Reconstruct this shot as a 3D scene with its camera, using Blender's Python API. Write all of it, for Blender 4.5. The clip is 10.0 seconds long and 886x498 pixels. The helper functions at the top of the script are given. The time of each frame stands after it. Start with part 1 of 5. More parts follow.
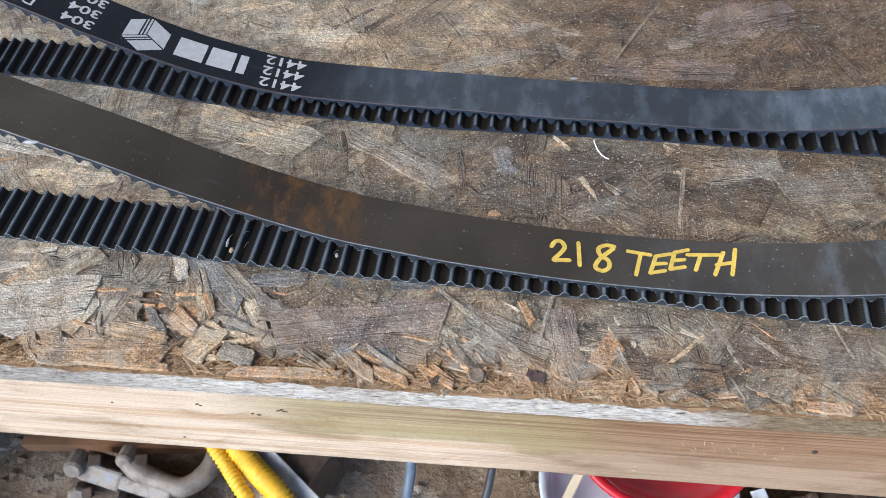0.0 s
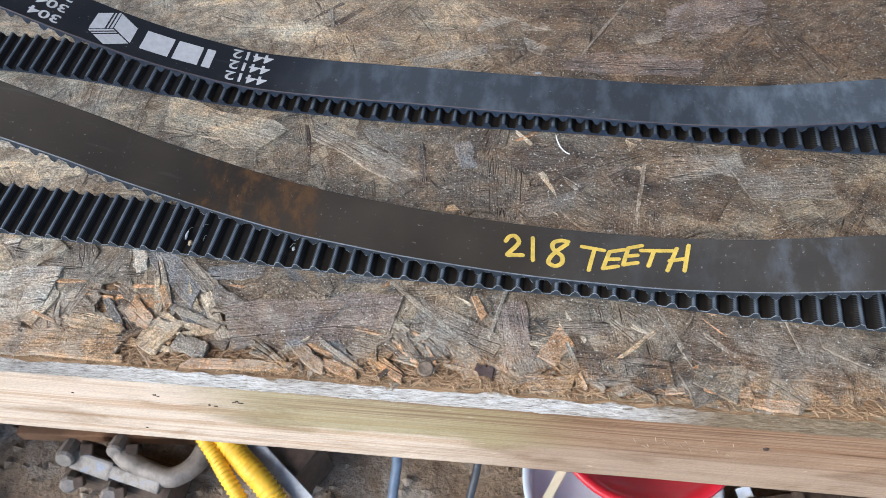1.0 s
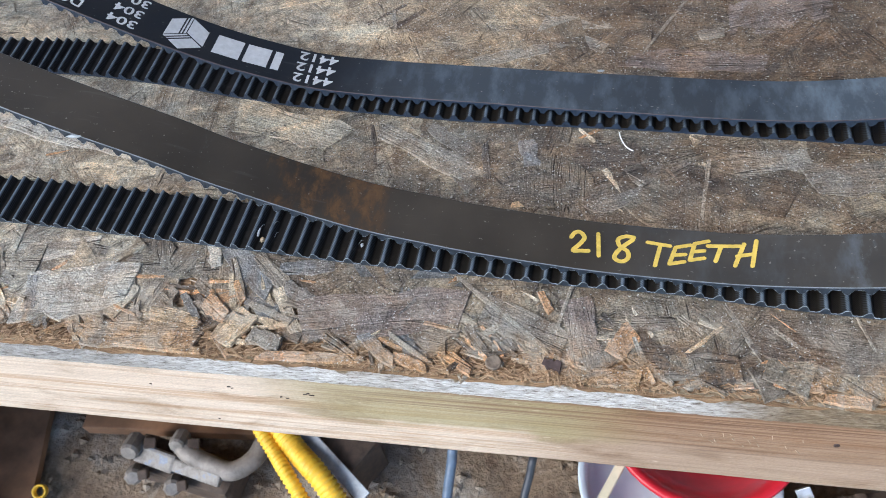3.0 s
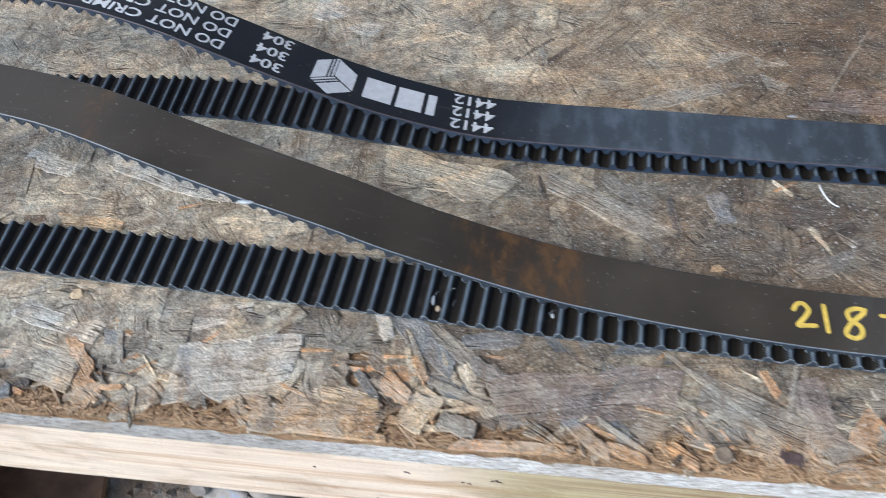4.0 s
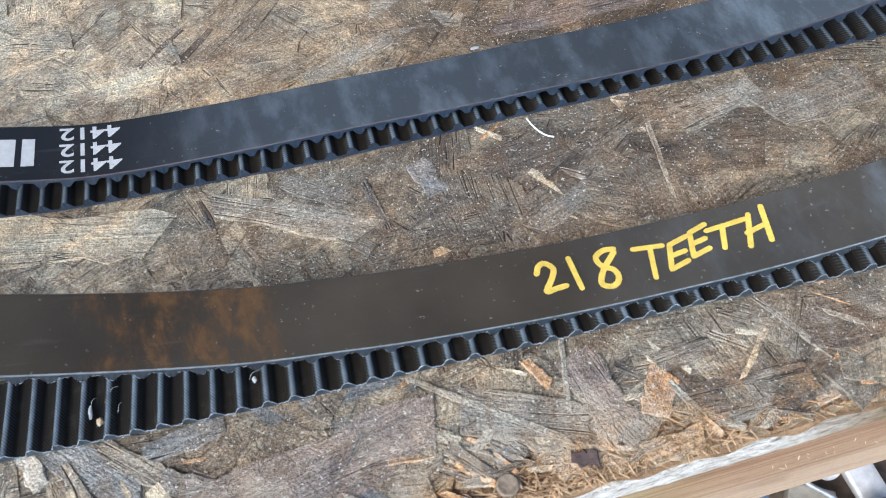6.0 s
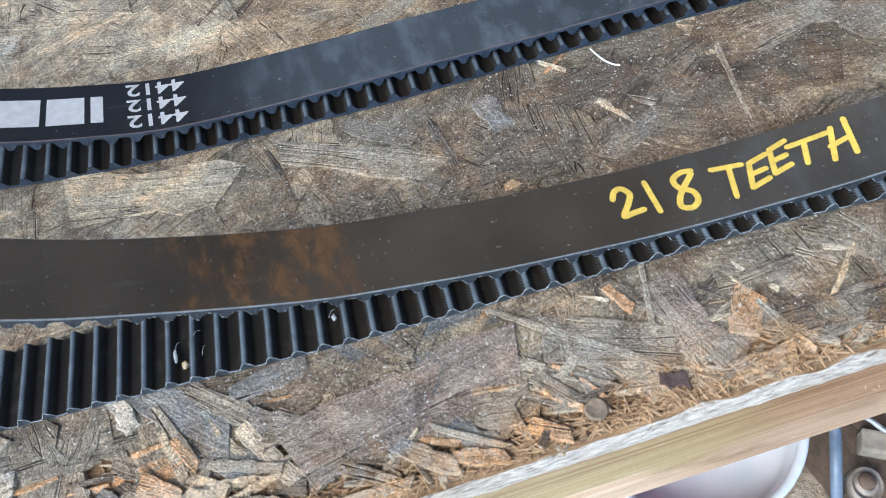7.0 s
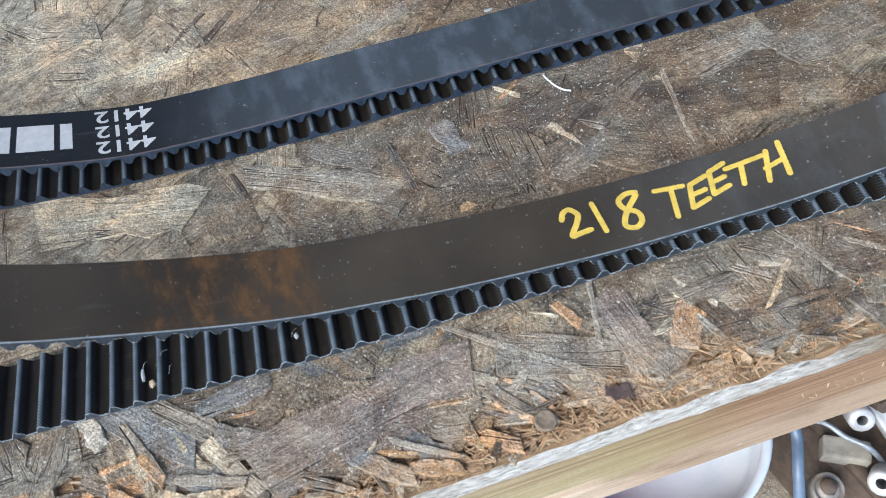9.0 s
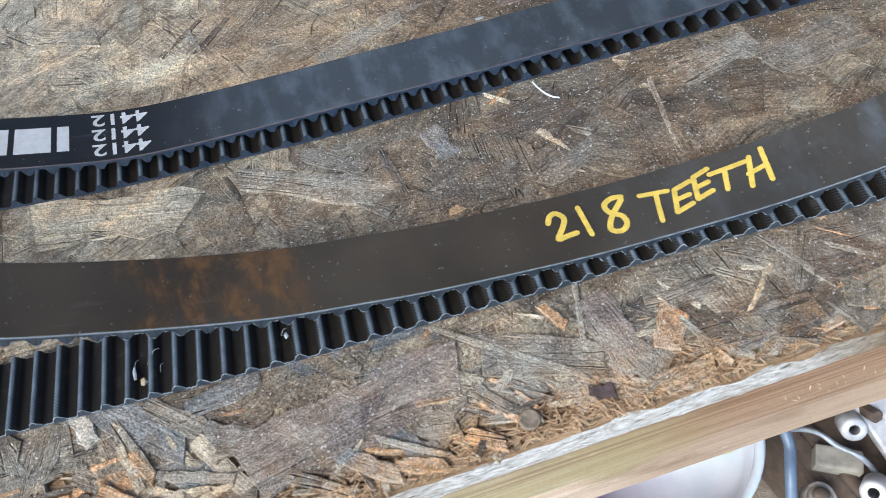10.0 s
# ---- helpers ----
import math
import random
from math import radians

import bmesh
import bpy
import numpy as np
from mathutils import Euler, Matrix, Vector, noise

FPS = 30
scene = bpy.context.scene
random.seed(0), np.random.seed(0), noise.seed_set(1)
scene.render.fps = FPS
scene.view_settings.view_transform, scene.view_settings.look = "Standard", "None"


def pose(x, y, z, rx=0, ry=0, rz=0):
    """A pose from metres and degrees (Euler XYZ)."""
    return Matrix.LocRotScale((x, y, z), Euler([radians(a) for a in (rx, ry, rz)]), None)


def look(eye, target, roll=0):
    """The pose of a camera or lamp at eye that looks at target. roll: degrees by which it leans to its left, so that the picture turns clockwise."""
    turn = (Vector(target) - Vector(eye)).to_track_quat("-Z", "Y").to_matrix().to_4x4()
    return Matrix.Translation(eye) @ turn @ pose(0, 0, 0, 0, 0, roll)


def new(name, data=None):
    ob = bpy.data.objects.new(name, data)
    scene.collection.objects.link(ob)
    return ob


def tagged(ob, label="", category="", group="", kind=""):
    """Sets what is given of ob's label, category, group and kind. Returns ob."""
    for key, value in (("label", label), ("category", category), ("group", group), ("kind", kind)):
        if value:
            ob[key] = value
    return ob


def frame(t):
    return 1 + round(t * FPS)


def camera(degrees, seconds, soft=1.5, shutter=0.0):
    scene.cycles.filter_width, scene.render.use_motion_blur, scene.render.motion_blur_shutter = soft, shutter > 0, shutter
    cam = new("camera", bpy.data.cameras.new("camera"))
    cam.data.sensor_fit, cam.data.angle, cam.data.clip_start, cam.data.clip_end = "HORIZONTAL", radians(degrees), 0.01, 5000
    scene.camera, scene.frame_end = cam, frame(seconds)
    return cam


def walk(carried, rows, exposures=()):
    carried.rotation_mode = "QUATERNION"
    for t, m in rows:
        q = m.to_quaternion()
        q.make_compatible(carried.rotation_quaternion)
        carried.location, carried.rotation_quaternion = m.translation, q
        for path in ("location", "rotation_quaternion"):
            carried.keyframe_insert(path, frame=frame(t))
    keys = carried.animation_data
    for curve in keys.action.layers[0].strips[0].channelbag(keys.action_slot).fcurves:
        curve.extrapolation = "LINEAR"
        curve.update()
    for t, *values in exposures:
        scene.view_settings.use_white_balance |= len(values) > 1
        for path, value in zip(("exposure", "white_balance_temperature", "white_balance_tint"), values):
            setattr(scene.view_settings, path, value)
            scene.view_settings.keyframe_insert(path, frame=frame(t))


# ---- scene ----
cam = camera(57.8, 10.0, soft=0.85, shutter=0.22)
cam.data.dof.use_dof, cam.data.dof.focus_distance, cam.data.dof.aperture_fstop = True, 0.47, 24.0
# seconds, eye (m), turn (degrees, Euler XYZ)
PATH = [
    (0, 0.0339, -0.2877, 1.0228, 35.24, 2.91, 5.37),
    (0.5, 0.0461, -0.2891, 1.0227, 34.45, 2.52, 5.84),
    (1, 0.0663, -0.2851, 1.0220, 34.88, 3.57, 6.31),
    (1.5, 0.0547, -0.2853, 1.0209, 35.21, 4.72, 6.95),
    (2, 0.0620, -0.2851, 1.0223, 35.36, 5.46, 7.49),
    (3.3, 0.0480, -0.2942, 1.0282, 35.10, 6.79, 8.40),
    (3.5, 0.0355, -0.2861, 1.0255, 35.41, 7.15, 8.63),
    (4, -0.0545, -0.2517, 1.0269, 34.72, 6.29, 7.71),
    (4.5, -0.1468, -0.2196, 0.9951, 36.45, 4.21, -0.48),
    (5, -0.0962, -0.1859, 0.9758, 34.52, 3.41, -8.41),
    (5.5, -0.0298, -0.1696, 0.9466, 32.97, 1.94, -13.65),
    (5.7, -0.0139, -0.1845, 0.9455, 32.96, 2.78, -14.32),
    (6.8, -0.0028, -0.1953, 0.9368, 31.42, 7.91, -15.95),
    (7, -0.0242, -0.1994, 0.9339, 31.16, 8.34, -15.76),
    (7.5, -0.0073, -0.1960, 0.9370, 31.21, 8.49, -15.93),
    (8, -0.0146, -0.1914, 0.9344, 31.47, 8.09, -16.87),
    (8.5, -0.0061, -0.1937, 0.9392, 31.73, 7.80, -17.49),
    (9, -0.0149, -0.2071, 0.9464, 31.85, 7.43, -17.01),
    (9.5, 0.0021, -0.2161, 0.9505, 32.35, 7.28, -16.91),
    (10, -0.0117, -0.2145, 0.9484, 32.71, 7.24, -16.68),
]
walk(cam, [(t, pose(*p)) for t, *p in PATH], exposures=[(0, 1.46, 6550, 10), (2, 1.43, 6300, 9), (3.5, 1.42, 6250, 8), (4.5, 1.66, 6250, 7), (5.5, 1.82, 6350, 7), (7, 1.70, 6300, 6), (10, 1.62, 6300, 6)])

# ---- light: a bright overcast day ----
world = bpy.data.worlds.new("world")
scene.world = world
world.use_nodes = True
wn = world.node_tree.nodes
sky = wn.new("ShaderNodeTexSky")
sky.sky_type, sky.sun_disc, sky.sun_elevation, sky.sun_rotation = "NISHITA", False, radians(42), radians(235)
world.node_tree.links.new(sky.outputs[0], wn["Background"].inputs[0])
wn["Background"].inputs[1].default_value = 0.15
sun_data = bpy.data.lights.new("sun", "SUN")
sun_data.energy, sun_data.angle, sun_data.color = 1.4, radians(40), (1.0, 0.97, 0.92)
sun = new("sun", sun_data)
sun.matrix_world = look((-1.3, -0.9, 2.1), (0, 0, 0.66))

TOP = 0.66          # height of the bench top
FRONT = -0.1195     # its front edge
rnd = random.Random(7)


# ---- materials ----
class Mat:
    """A node material with short ways to add nodes."""

    def __init__(self, name, rough=0.6, metal=0.0):
        self.m = bpy.data.materials.new(name)
        self.m.use_nodes = True
        self.t = self.m.node_tree
        self.b = self.t.nodes["Principled BSDF"]
        self.b.inputs["Roughness"].default_value = rough
        self.b.inputs["Metallic"].default_value = metal

    def put(self, value, socket):
        if isinstance(value, (int, float)):
            socket.default_value = value
        elif isinstance(value, tuple):
            socket.default_value = (*value, 1.0)[: len(socket.default_value)]
        else:
            self.t.links.new(value, socket)

    def coord(self, kind="Object"):
        if kind == "Position":
            return self.t.nodes.new("ShaderNodeNewGeometry").outputs["Position"]
        return self.t.nodes.new("ShaderNodeTexCoord").outputs[kind]

    def scaled(self, vec, scale, at=(0, 0, 0), turn=(0, 0, 0)):
        n = self.t.nodes.new("ShaderNodeMapping")
        self.t.links.new(vec, n.inputs[0])
        n.inputs["Location"].default_value, n.inputs["Scale"].default_value, n.inputs["Rotation"].default_value = at, scale, turn
        return n.outputs[0]

    def noise(self, vec, scale, detail=4.0, rough=0.55, twist=0.0):
        n = self.t.nodes.new("ShaderNodeTexNoise")
        self.t.links.new(vec, n.inputs["Vector"])
        n.inputs["Scale"].default_value, n.inputs["Detail"].default_value = scale, detail
        n.inputs["Roughness"].default_value, n.inputs["Distortion"].default_value = rough, twist
        return n.outputs["Fac"]

    def ramp(self, fac, *stops):
        n = self.t.nodes.new("ShaderNodeValToRGB")
        self.t.links.new(fac, n.inputs[0])
        e = n.color_ramp.elements
        while len(e) < len(stops):
            e.new(0.5)
        for i, (p, c) in enumerate(stops):
            e[i].position, e[i].color = p, (c, c, c, 1) if isinstance(c, (int, float)) else (*c, 1)
        return n.outputs[0]

    def mix(self, fac, a, b, mode="MIX"):
        n = self.t.nodes.new("ShaderNodeMix")
        n.data_type, n.blend_type = "RGBA", mode
        self.put(fac, n.inputs[0]), self.put(a, n.inputs[6]), self.put(b, n.inputs[7])
        return n.outputs[2]

    def math(self, op, a, b=0.0):
        n = self.t.nodes.new("ShaderNodeMath")
        n.operation = op
        self.put(a, n.inputs[0]), self.put(b, n.inputs[1])
        return n.outputs[0]

    def axis(self, vec, which):
        n = self.t.nodes.new("ShaderNodeSeparateXYZ")
        self.t.links.new(vec, n.inputs[0])
        return n.outputs[which]

    def band(self, value, lo, hi, soft):
        """1 between lo and hi, falling off over soft on both sides."""
        n = self.t.nodes.new("ShaderNodeMapRange")
        m = self.t.nodes.new("ShaderNodeMapRange")
        for node, a, b in ((n, lo - soft, lo + soft), (m, hi + soft, hi - soft)):
            node.interpolation_type = "SMOOTHSTEP"
            self.t.links.new(value, node.inputs[0])
            node.inputs[1].default_value, node.inputs[2].default_value = a, b
        return self.math("MULTIPLY", n.outputs[0], m.outputs[0])

    def bump(self, height, depth, strength=1.0, under=None):
        n = self.t.nodes.new("ShaderNodeBump")
        n.inputs["Strength"].default_value, n.inputs["Distance"].default_value = strength, depth
        self.t.links.new(height, n.inputs["Height"])
        if under:
            self.t.links.new(under, n.inputs["Normal"])
        return n.outputs[0]

    def done(self, colour=None, rough=None, normal=None):
        for v, key in ((colour, "Base Color"), (rough, "Roughness"), (normal, "Normal")):
            if v is not None:
                self.put(v, self.b.inputs[key])
        return self.m


TONES = {
    "blue": ((0.0, (0.145, 0.145, 0.150)), (1.0, (0.25, 0.248, 0.252))),
    "bleached": ((0.0, (0.50, 0.455, 0.40)), (1.0, (0.64, 0.585, 0.515))),
    "plum": ((0.0, (0.225, 0.172, 0.150)), (1.0, (0.255, 0.198, 0.172))),
    "mixed": ((0.0, (0.145, 0.113, 0.084)), (0.3, (0.25, 0.203, 0.152)), (0.6, (0.33, 0.270, 0.200)), (0.85, (0.42, 0.352, 0.262)), (1.0, (0.51, 0.44, 0.335))),
    "dark": ((0.0, (0.085, 0.066, 0.055)), (1.0, (0.15, 0.115, 0.09))),
    "grey": ((0.0, (0.22, 0.19, 0.16)), (1.0, (0.32, 0.275, 0.23))),
    "pale": ((0.0, (0.56, 0.46, 0.335)), (1.0, (0.68, 0.57, 0.43))),
    "orange": ((0.0, (0.46, 0.245, 0.120)), (1.0, (0.60, 0.35, 0.185))),
    "sliver": ((0.0, (0.33, 0.285, 0.235)), (1.0, (0.42, 0.365, 0.30))),
    "raw": ((0.0, (0.54, 0.38, 0.225)), (1.0, (0.66, 0.49, 0.31))),
}


def strand_material(name, tones, joined):
    """Weathered wood strands: grain along u, tone of its own for each strand."""
    m = Mat(name, 0.8)
    pos, uv = m.coord("Position"), m.coord("UV")
    if joined:
        own = m.t.nodes.new("ShaderNodeNewGeometry").outputs["Random Per Island"]
    else:
        own = m.t.nodes.new("ShaderNodeObjectInfo").outputs["Random"]
    tone = m.ramp(own, *TONES[tones])
    x, y = m.axis(pos, 0), m.axis(pos, 1)
    # weathering: greyer and darker in wide patches, a brown worn field at the back
    if tones == "mixed":
        wide = m.noise(pos, 9.0, 4.0, 0.65, 0.8)
        tone = m.mix(m.ramp(wide, (0.45, 0.0), (0.62, 0.7)), tone, m.mix(0.7, tone, (0.085, 0.066, 0.055)))
        ragged = m.math("ADD", x, m.math("MULTIPLY", m.noise(pos, 14.0, 3.0), 0.16))
        brown = m.math("MULTIPLY", m.band(ragged, 0.10, 3.0, 0.03), m.band(y, 0.085, 3.0, 0.03))
        tone = m.mix(m.math("MULTIPLY", brown, 0.72), tone, (0.125, 0.078, 0.050))
        tone = m.mix(m.math("MULTIPLY", m.band(x, 0.02, 3.0, 0.05), 0.38), tone, (0.13, 0.094, 0.064))
        bleach = m.math("MULTIPLY", m.band(m.math("ADD", x, m.math("MULTIPLY", m.noise(pos, 18.0, 4.0), 0.2)), -3.0, -0.06, 0.08), m.ramp(m.noise(pos, 22.0, 4.0, 0.6), (0.35, 0.15), (0.6, 0.6)))
        tone = m.mix(bleach, tone, (0.60, 0.54, 0.45))
        grime = m.math("MULTIPLY", m.band(ragged, 0.06, 0.20, 0.03), m.band(m.math("ADD", y, m.math("MULTIPLY", m.noise(pos, 20.0, 3.0), 0.04)), 0.0, 0.09, 0.015))
        tone = m.mix(m.math("MULTIPLY", grime, 0.5), tone, (0.115, 0.100, 0.088))
        tan = m.math("MULTIPLY", m.band(y, 0.09, 3.0, 0.02), m.band(ragged, -3.0, 0.13, 0.05))
        tone = m.mix(m.math("MULTIPLY", tan, 0.6), tone, m.mix(m.band(ragged, -3.0, -0.03, 0.06), (0.47, 0.365, 0.255), (0.57, 0.49, 0.385)))
    # raw orange wood where the face has been torn
    torn = m.noise(pos, 30.0, 4.0, 0.65, 0.5)
    edge = m.band(y, -0.3, -0.100, 0.014)
    raw = m.math("MULTIPLY", m.ramp(torn, (0.45, 0.0), (0.56, 0.9)), m.math("ADD", m.math("MULTIPLY", edge, 0.8), 0.16))
    tone = m.mix(raw, tone, (0.46, 0.262, 0.118))
    # uneven weathering across the strands: pale fields and dark grimy ones
    field = m.noise(m.scaled(pos, (26, 42, 30), turn=(0, 0, 0.3)), 1.0, 5.0, 0.65, 1.2)
    tone = m.mix(0.8 if tones == "mixed" else 0.55, tone, m.ramp(field, (0.34, (0.42, 0.38, 0.36)), (0.47, (0.9, 0.88, 0.86)), (0.64, (1.42, 1.36, 1.25))), "MULTIPLY")
    # grain, open pores, grit
    streak = m.noise(m.scaled(uv, (13, 360, 1)), 1.0, 5.0, 0.68, 0.5)
    pore = m.noise(m.scaled(uv, (38, 1150, 1)), 1.0, 3.0, 0.6, 0.3)
    grit = m.noise(pos, 900.0, 3.0, 0.75)
    blotch = m.noise(pos, 95.0, 6.0, 0.72, 0.8)
    tone = m.mix(0.55, tone, m.ramp(streak, (0.30, 0.40), (0.46, 0.95), (0.68, 1.4)), "MULTIPLY")
    tone = m.mix(0.5, tone, m.ramp(pore, (0.30, 0.42), (0.46, 1.0), (0.7, 1.3)), "MULTIPLY")
    tone = m.mix(0.75 if tones == "mixed" else 0.5, tone, m.ramp(blotch, (0.32, 0.40), (0.48, 0.95), (0.68, 1.4)), "MULTIPLY")
    tone = m.mix(0.8, tone, m.ramp(grit, (0.34, 0.40), (0.5, 1.0), (0.66, 1.75)), "MULTIPLY")
    hue = m.noise(m.scaled(pos, (34, 46, 34), turn=(0, 0, -0.5)), 1.0, 4.0, 0.6, 0.6)
    tone = m.mix(0.6, tone, m.ramp(hue, (0.34, (1.13, 0.98, 0.84)), (0.5, (1.0, 1.0, 1.0)), (0.64, (0.84, 0.96, 1.09))), "MULTIPLY")
    # brown resin stain in ragged runs
    resin = m.noise(m.scaled(pos, (60, 24, 40), turn=(0, 0, 0.9)), 1.0, 6.0, 0.7, 1.0)
    tone = m.mix(m.ramp(resin, (0.52, 0.0), (0.64, 0.75)), tone, m.mix(0.7, tone, (0.15, 0.083, 0.040)))
    # grime bound into the face, and a pale bloom on what stands proud
    mud = m.noise(m.scaled(pos, (75, 95, 60), at=(2, 5, 0), turn=(0, 0, 0.4)), 1.0, 7.0, 0.74, 1.4)
    tone = m.mix(m.ramp(mud, (0.30, 0.9), (0.43 if tones == "mixed" else 0.39, 0.0)), tone, (0.070, 0.050, 0.036))
    tone = m.mix(m.ramp(mud, (0.55, 0.0), (0.70, 0.6)), tone, m.mix(0.55, tone, (0.50, 0.45, 0.39)))
    # long drying cracks and straight pale scratches
    split = m.noise(m.scaled(uv, (5, 120, 1)), 1.0, 2.0, 0.5, 0.2)
    line = m.math("MULTIPLY", m.band(split, 0.496, 0.504, 0.006), m.ramp(m.noise(m.scaled(pos, (30, 30, 30), at=(3, 1, 0)), 1.0, 2.0), (0.45, 0.0), (0.52, 1.0)))
    tone = m.mix(m.math("MULTIPLY", line, 0.85), tone, (0.045, 0.030, 0.021))
    scratch = m.noise(m.scaled(pos, (5, 110, 9), at=(0, 4, 0), turn=(0, 0, -1.0)), 1.0, 1.0, 0.5, 0.1)
    scored = m.math("MULTIPLY", m.band(scratch, 0.499, 0.501, 0.003), m.ramp(m.noise(pos, 22.0, 2.0), (0.54, 0.0), (0.6, 0.6)))
    tone = m.mix(scored, tone, (0.50, 0.45, 0.38))
    # pale dust and grains lying on it
    dust = m.math("MULTIPLY", m.ramp(m.noise(pos, 30.0, 4.0, 0.6), (0.46, 0.0), (0.7, 0.45)), m.ramp(grit, (0.5, 0.0), (0.68, 1.0)))
    tone = m.mix(dust, tone, (0.56, 0.52, 0.48))
    grain = m.ramp(m.noise(pos, 800.0, 1.0, 0.5), (0.665, 0.0), (0.715, 0.8))
    tone = m.mix(grain, tone, (0.70, 0.68, 0.64))
    pale = m.math("MULTIPLY", m.band(y, -0.3, -0.076, 0.012), m.ramp(m.noise(pos, 48.0, 5.0, 0.7, 0.6), (0.46, 0.0), (0.62, 0.6)))
    tone = m.mix(pale, tone, m.mix(0.8, tone, (0.58, 0.50, 0.41)))
    tone = m.mix(1.0, tone, (1.04, 1.06, 1.05) if tones in ("orange", "raw") else (0.95, 0.97, 0.95), "MULTIPLY")
    h = m.math("ADD", m.math("ADD", m.math("MULTIPLY", streak, 0.8), m.math("MULTIPLY", blotch, 1.6)), m.math("ADD", m.math("MULTIPLY", grit, 0.5), m.math("ADD", m.math("MULTIPLY", mud, 1.5), m.math("MULTIPLY", pore, 0.25))))
    return m.done(tone, m.ramp(streak, (0.3, 0.8), (0.8, 0.5)), m.bump(m.math("SUBTRACT", h, m.math("MULTIPLY", line, 1.2)), 0.0022, 1.0))


STRAND = strand_material("weathered_strands", "mixed", True)
FLAKES = {t: strand_material(t + "_wood_strand", t, False) for t in TONES}


def make_core():
    m = Mat("board_core", 0.9)
    pos = m.coord("Position")
    n = m.noise(m.scaled(pos, (75, 560, 300), turn=(0, 0, 0.1)), 1.0, 8.0, 0.78, 0.6)
    c = m.ramp(n, (0.3, (0.13, 0.080, 0.046)), (0.5, (0.33, 0.205, 0.112)), (0.7, (0.54, 0.37, 0.22)))
    return m.done(c, None, m.bump(n, 0.0022, 1.0))


def make_fibre(name, a, b):
    m = Mat(name, 0.85)
    own = m.t.nodes.new("ShaderNodeNewGeometry").outputs["Random Per Island"]
    c = m.ramp(own, (0.0, a), (1.0, b))
    n = m.noise(m.scaled(m.coord("UV"), (60, 1500, 1)), 1.0, 4.0)
    return m.done(m.mix(0.6, c, m.ramp(n, (0.3, 0.45), (0.7, 1.2)), "MULTIPLY"), None, m.bump(n, 0.0004, 0.8))


def make_dust_edge():
    m = Mat("white_dusted_edge", 0.95)
    pos = m.coord("Position")
    x, z = m.axis(pos, 0), m.axis(pos, 2)
    n = m.noise(m.scaled(pos, (130, 600, 850)), 1.0, 8.0, 0.80, 0.3)
    wide = m.noise(m.scaled(pos, (14, 40, 60)), 1.0, 4.0)
    grey = m.ramp(n, (0.37, (0.12, 0.095, 0.07)), (0.45, (0.50, 0.47, 0.43)), (0.58, (0.82, 0.81, 0.79)))
    tan = m.ramp(n, (0.36, (0.10, 0.068, 0.042)), (0.5, (0.26, 0.19, 0.115)), (0.7, (0.48, 0.40, 0.29)))
    c = m.mix(m.band(x, 0.135, 3.0, 0.03), grey, tan)
    left = m.band(x, -3.0, -0.16, 0.05)
    c = m.mix(m.math("MULTIPLY", left, 0.7), c, m.ramp(n, (0.35, (0.12, 0.11, 0.10)), (0.65, (0.46, 0.44, 0.41))))
    ragged = m.math("ADD", z, m.math("MULTIPLY", m.noise(m.scaled(pos, (70, 1, 60)), 1.0, 4.0, 0.7), 0.014))
    c = m.mix(m.band(ragged, TOP + 0.0022, TOP + 1.0, 0.0012), c, tan)
    c = m.mix(m.ramp(wide, (0.5, 0.0), (0.72, 0.6)), c, tan)
    return m.done(c, None, m.bump(n, 0.0022, 1.0))


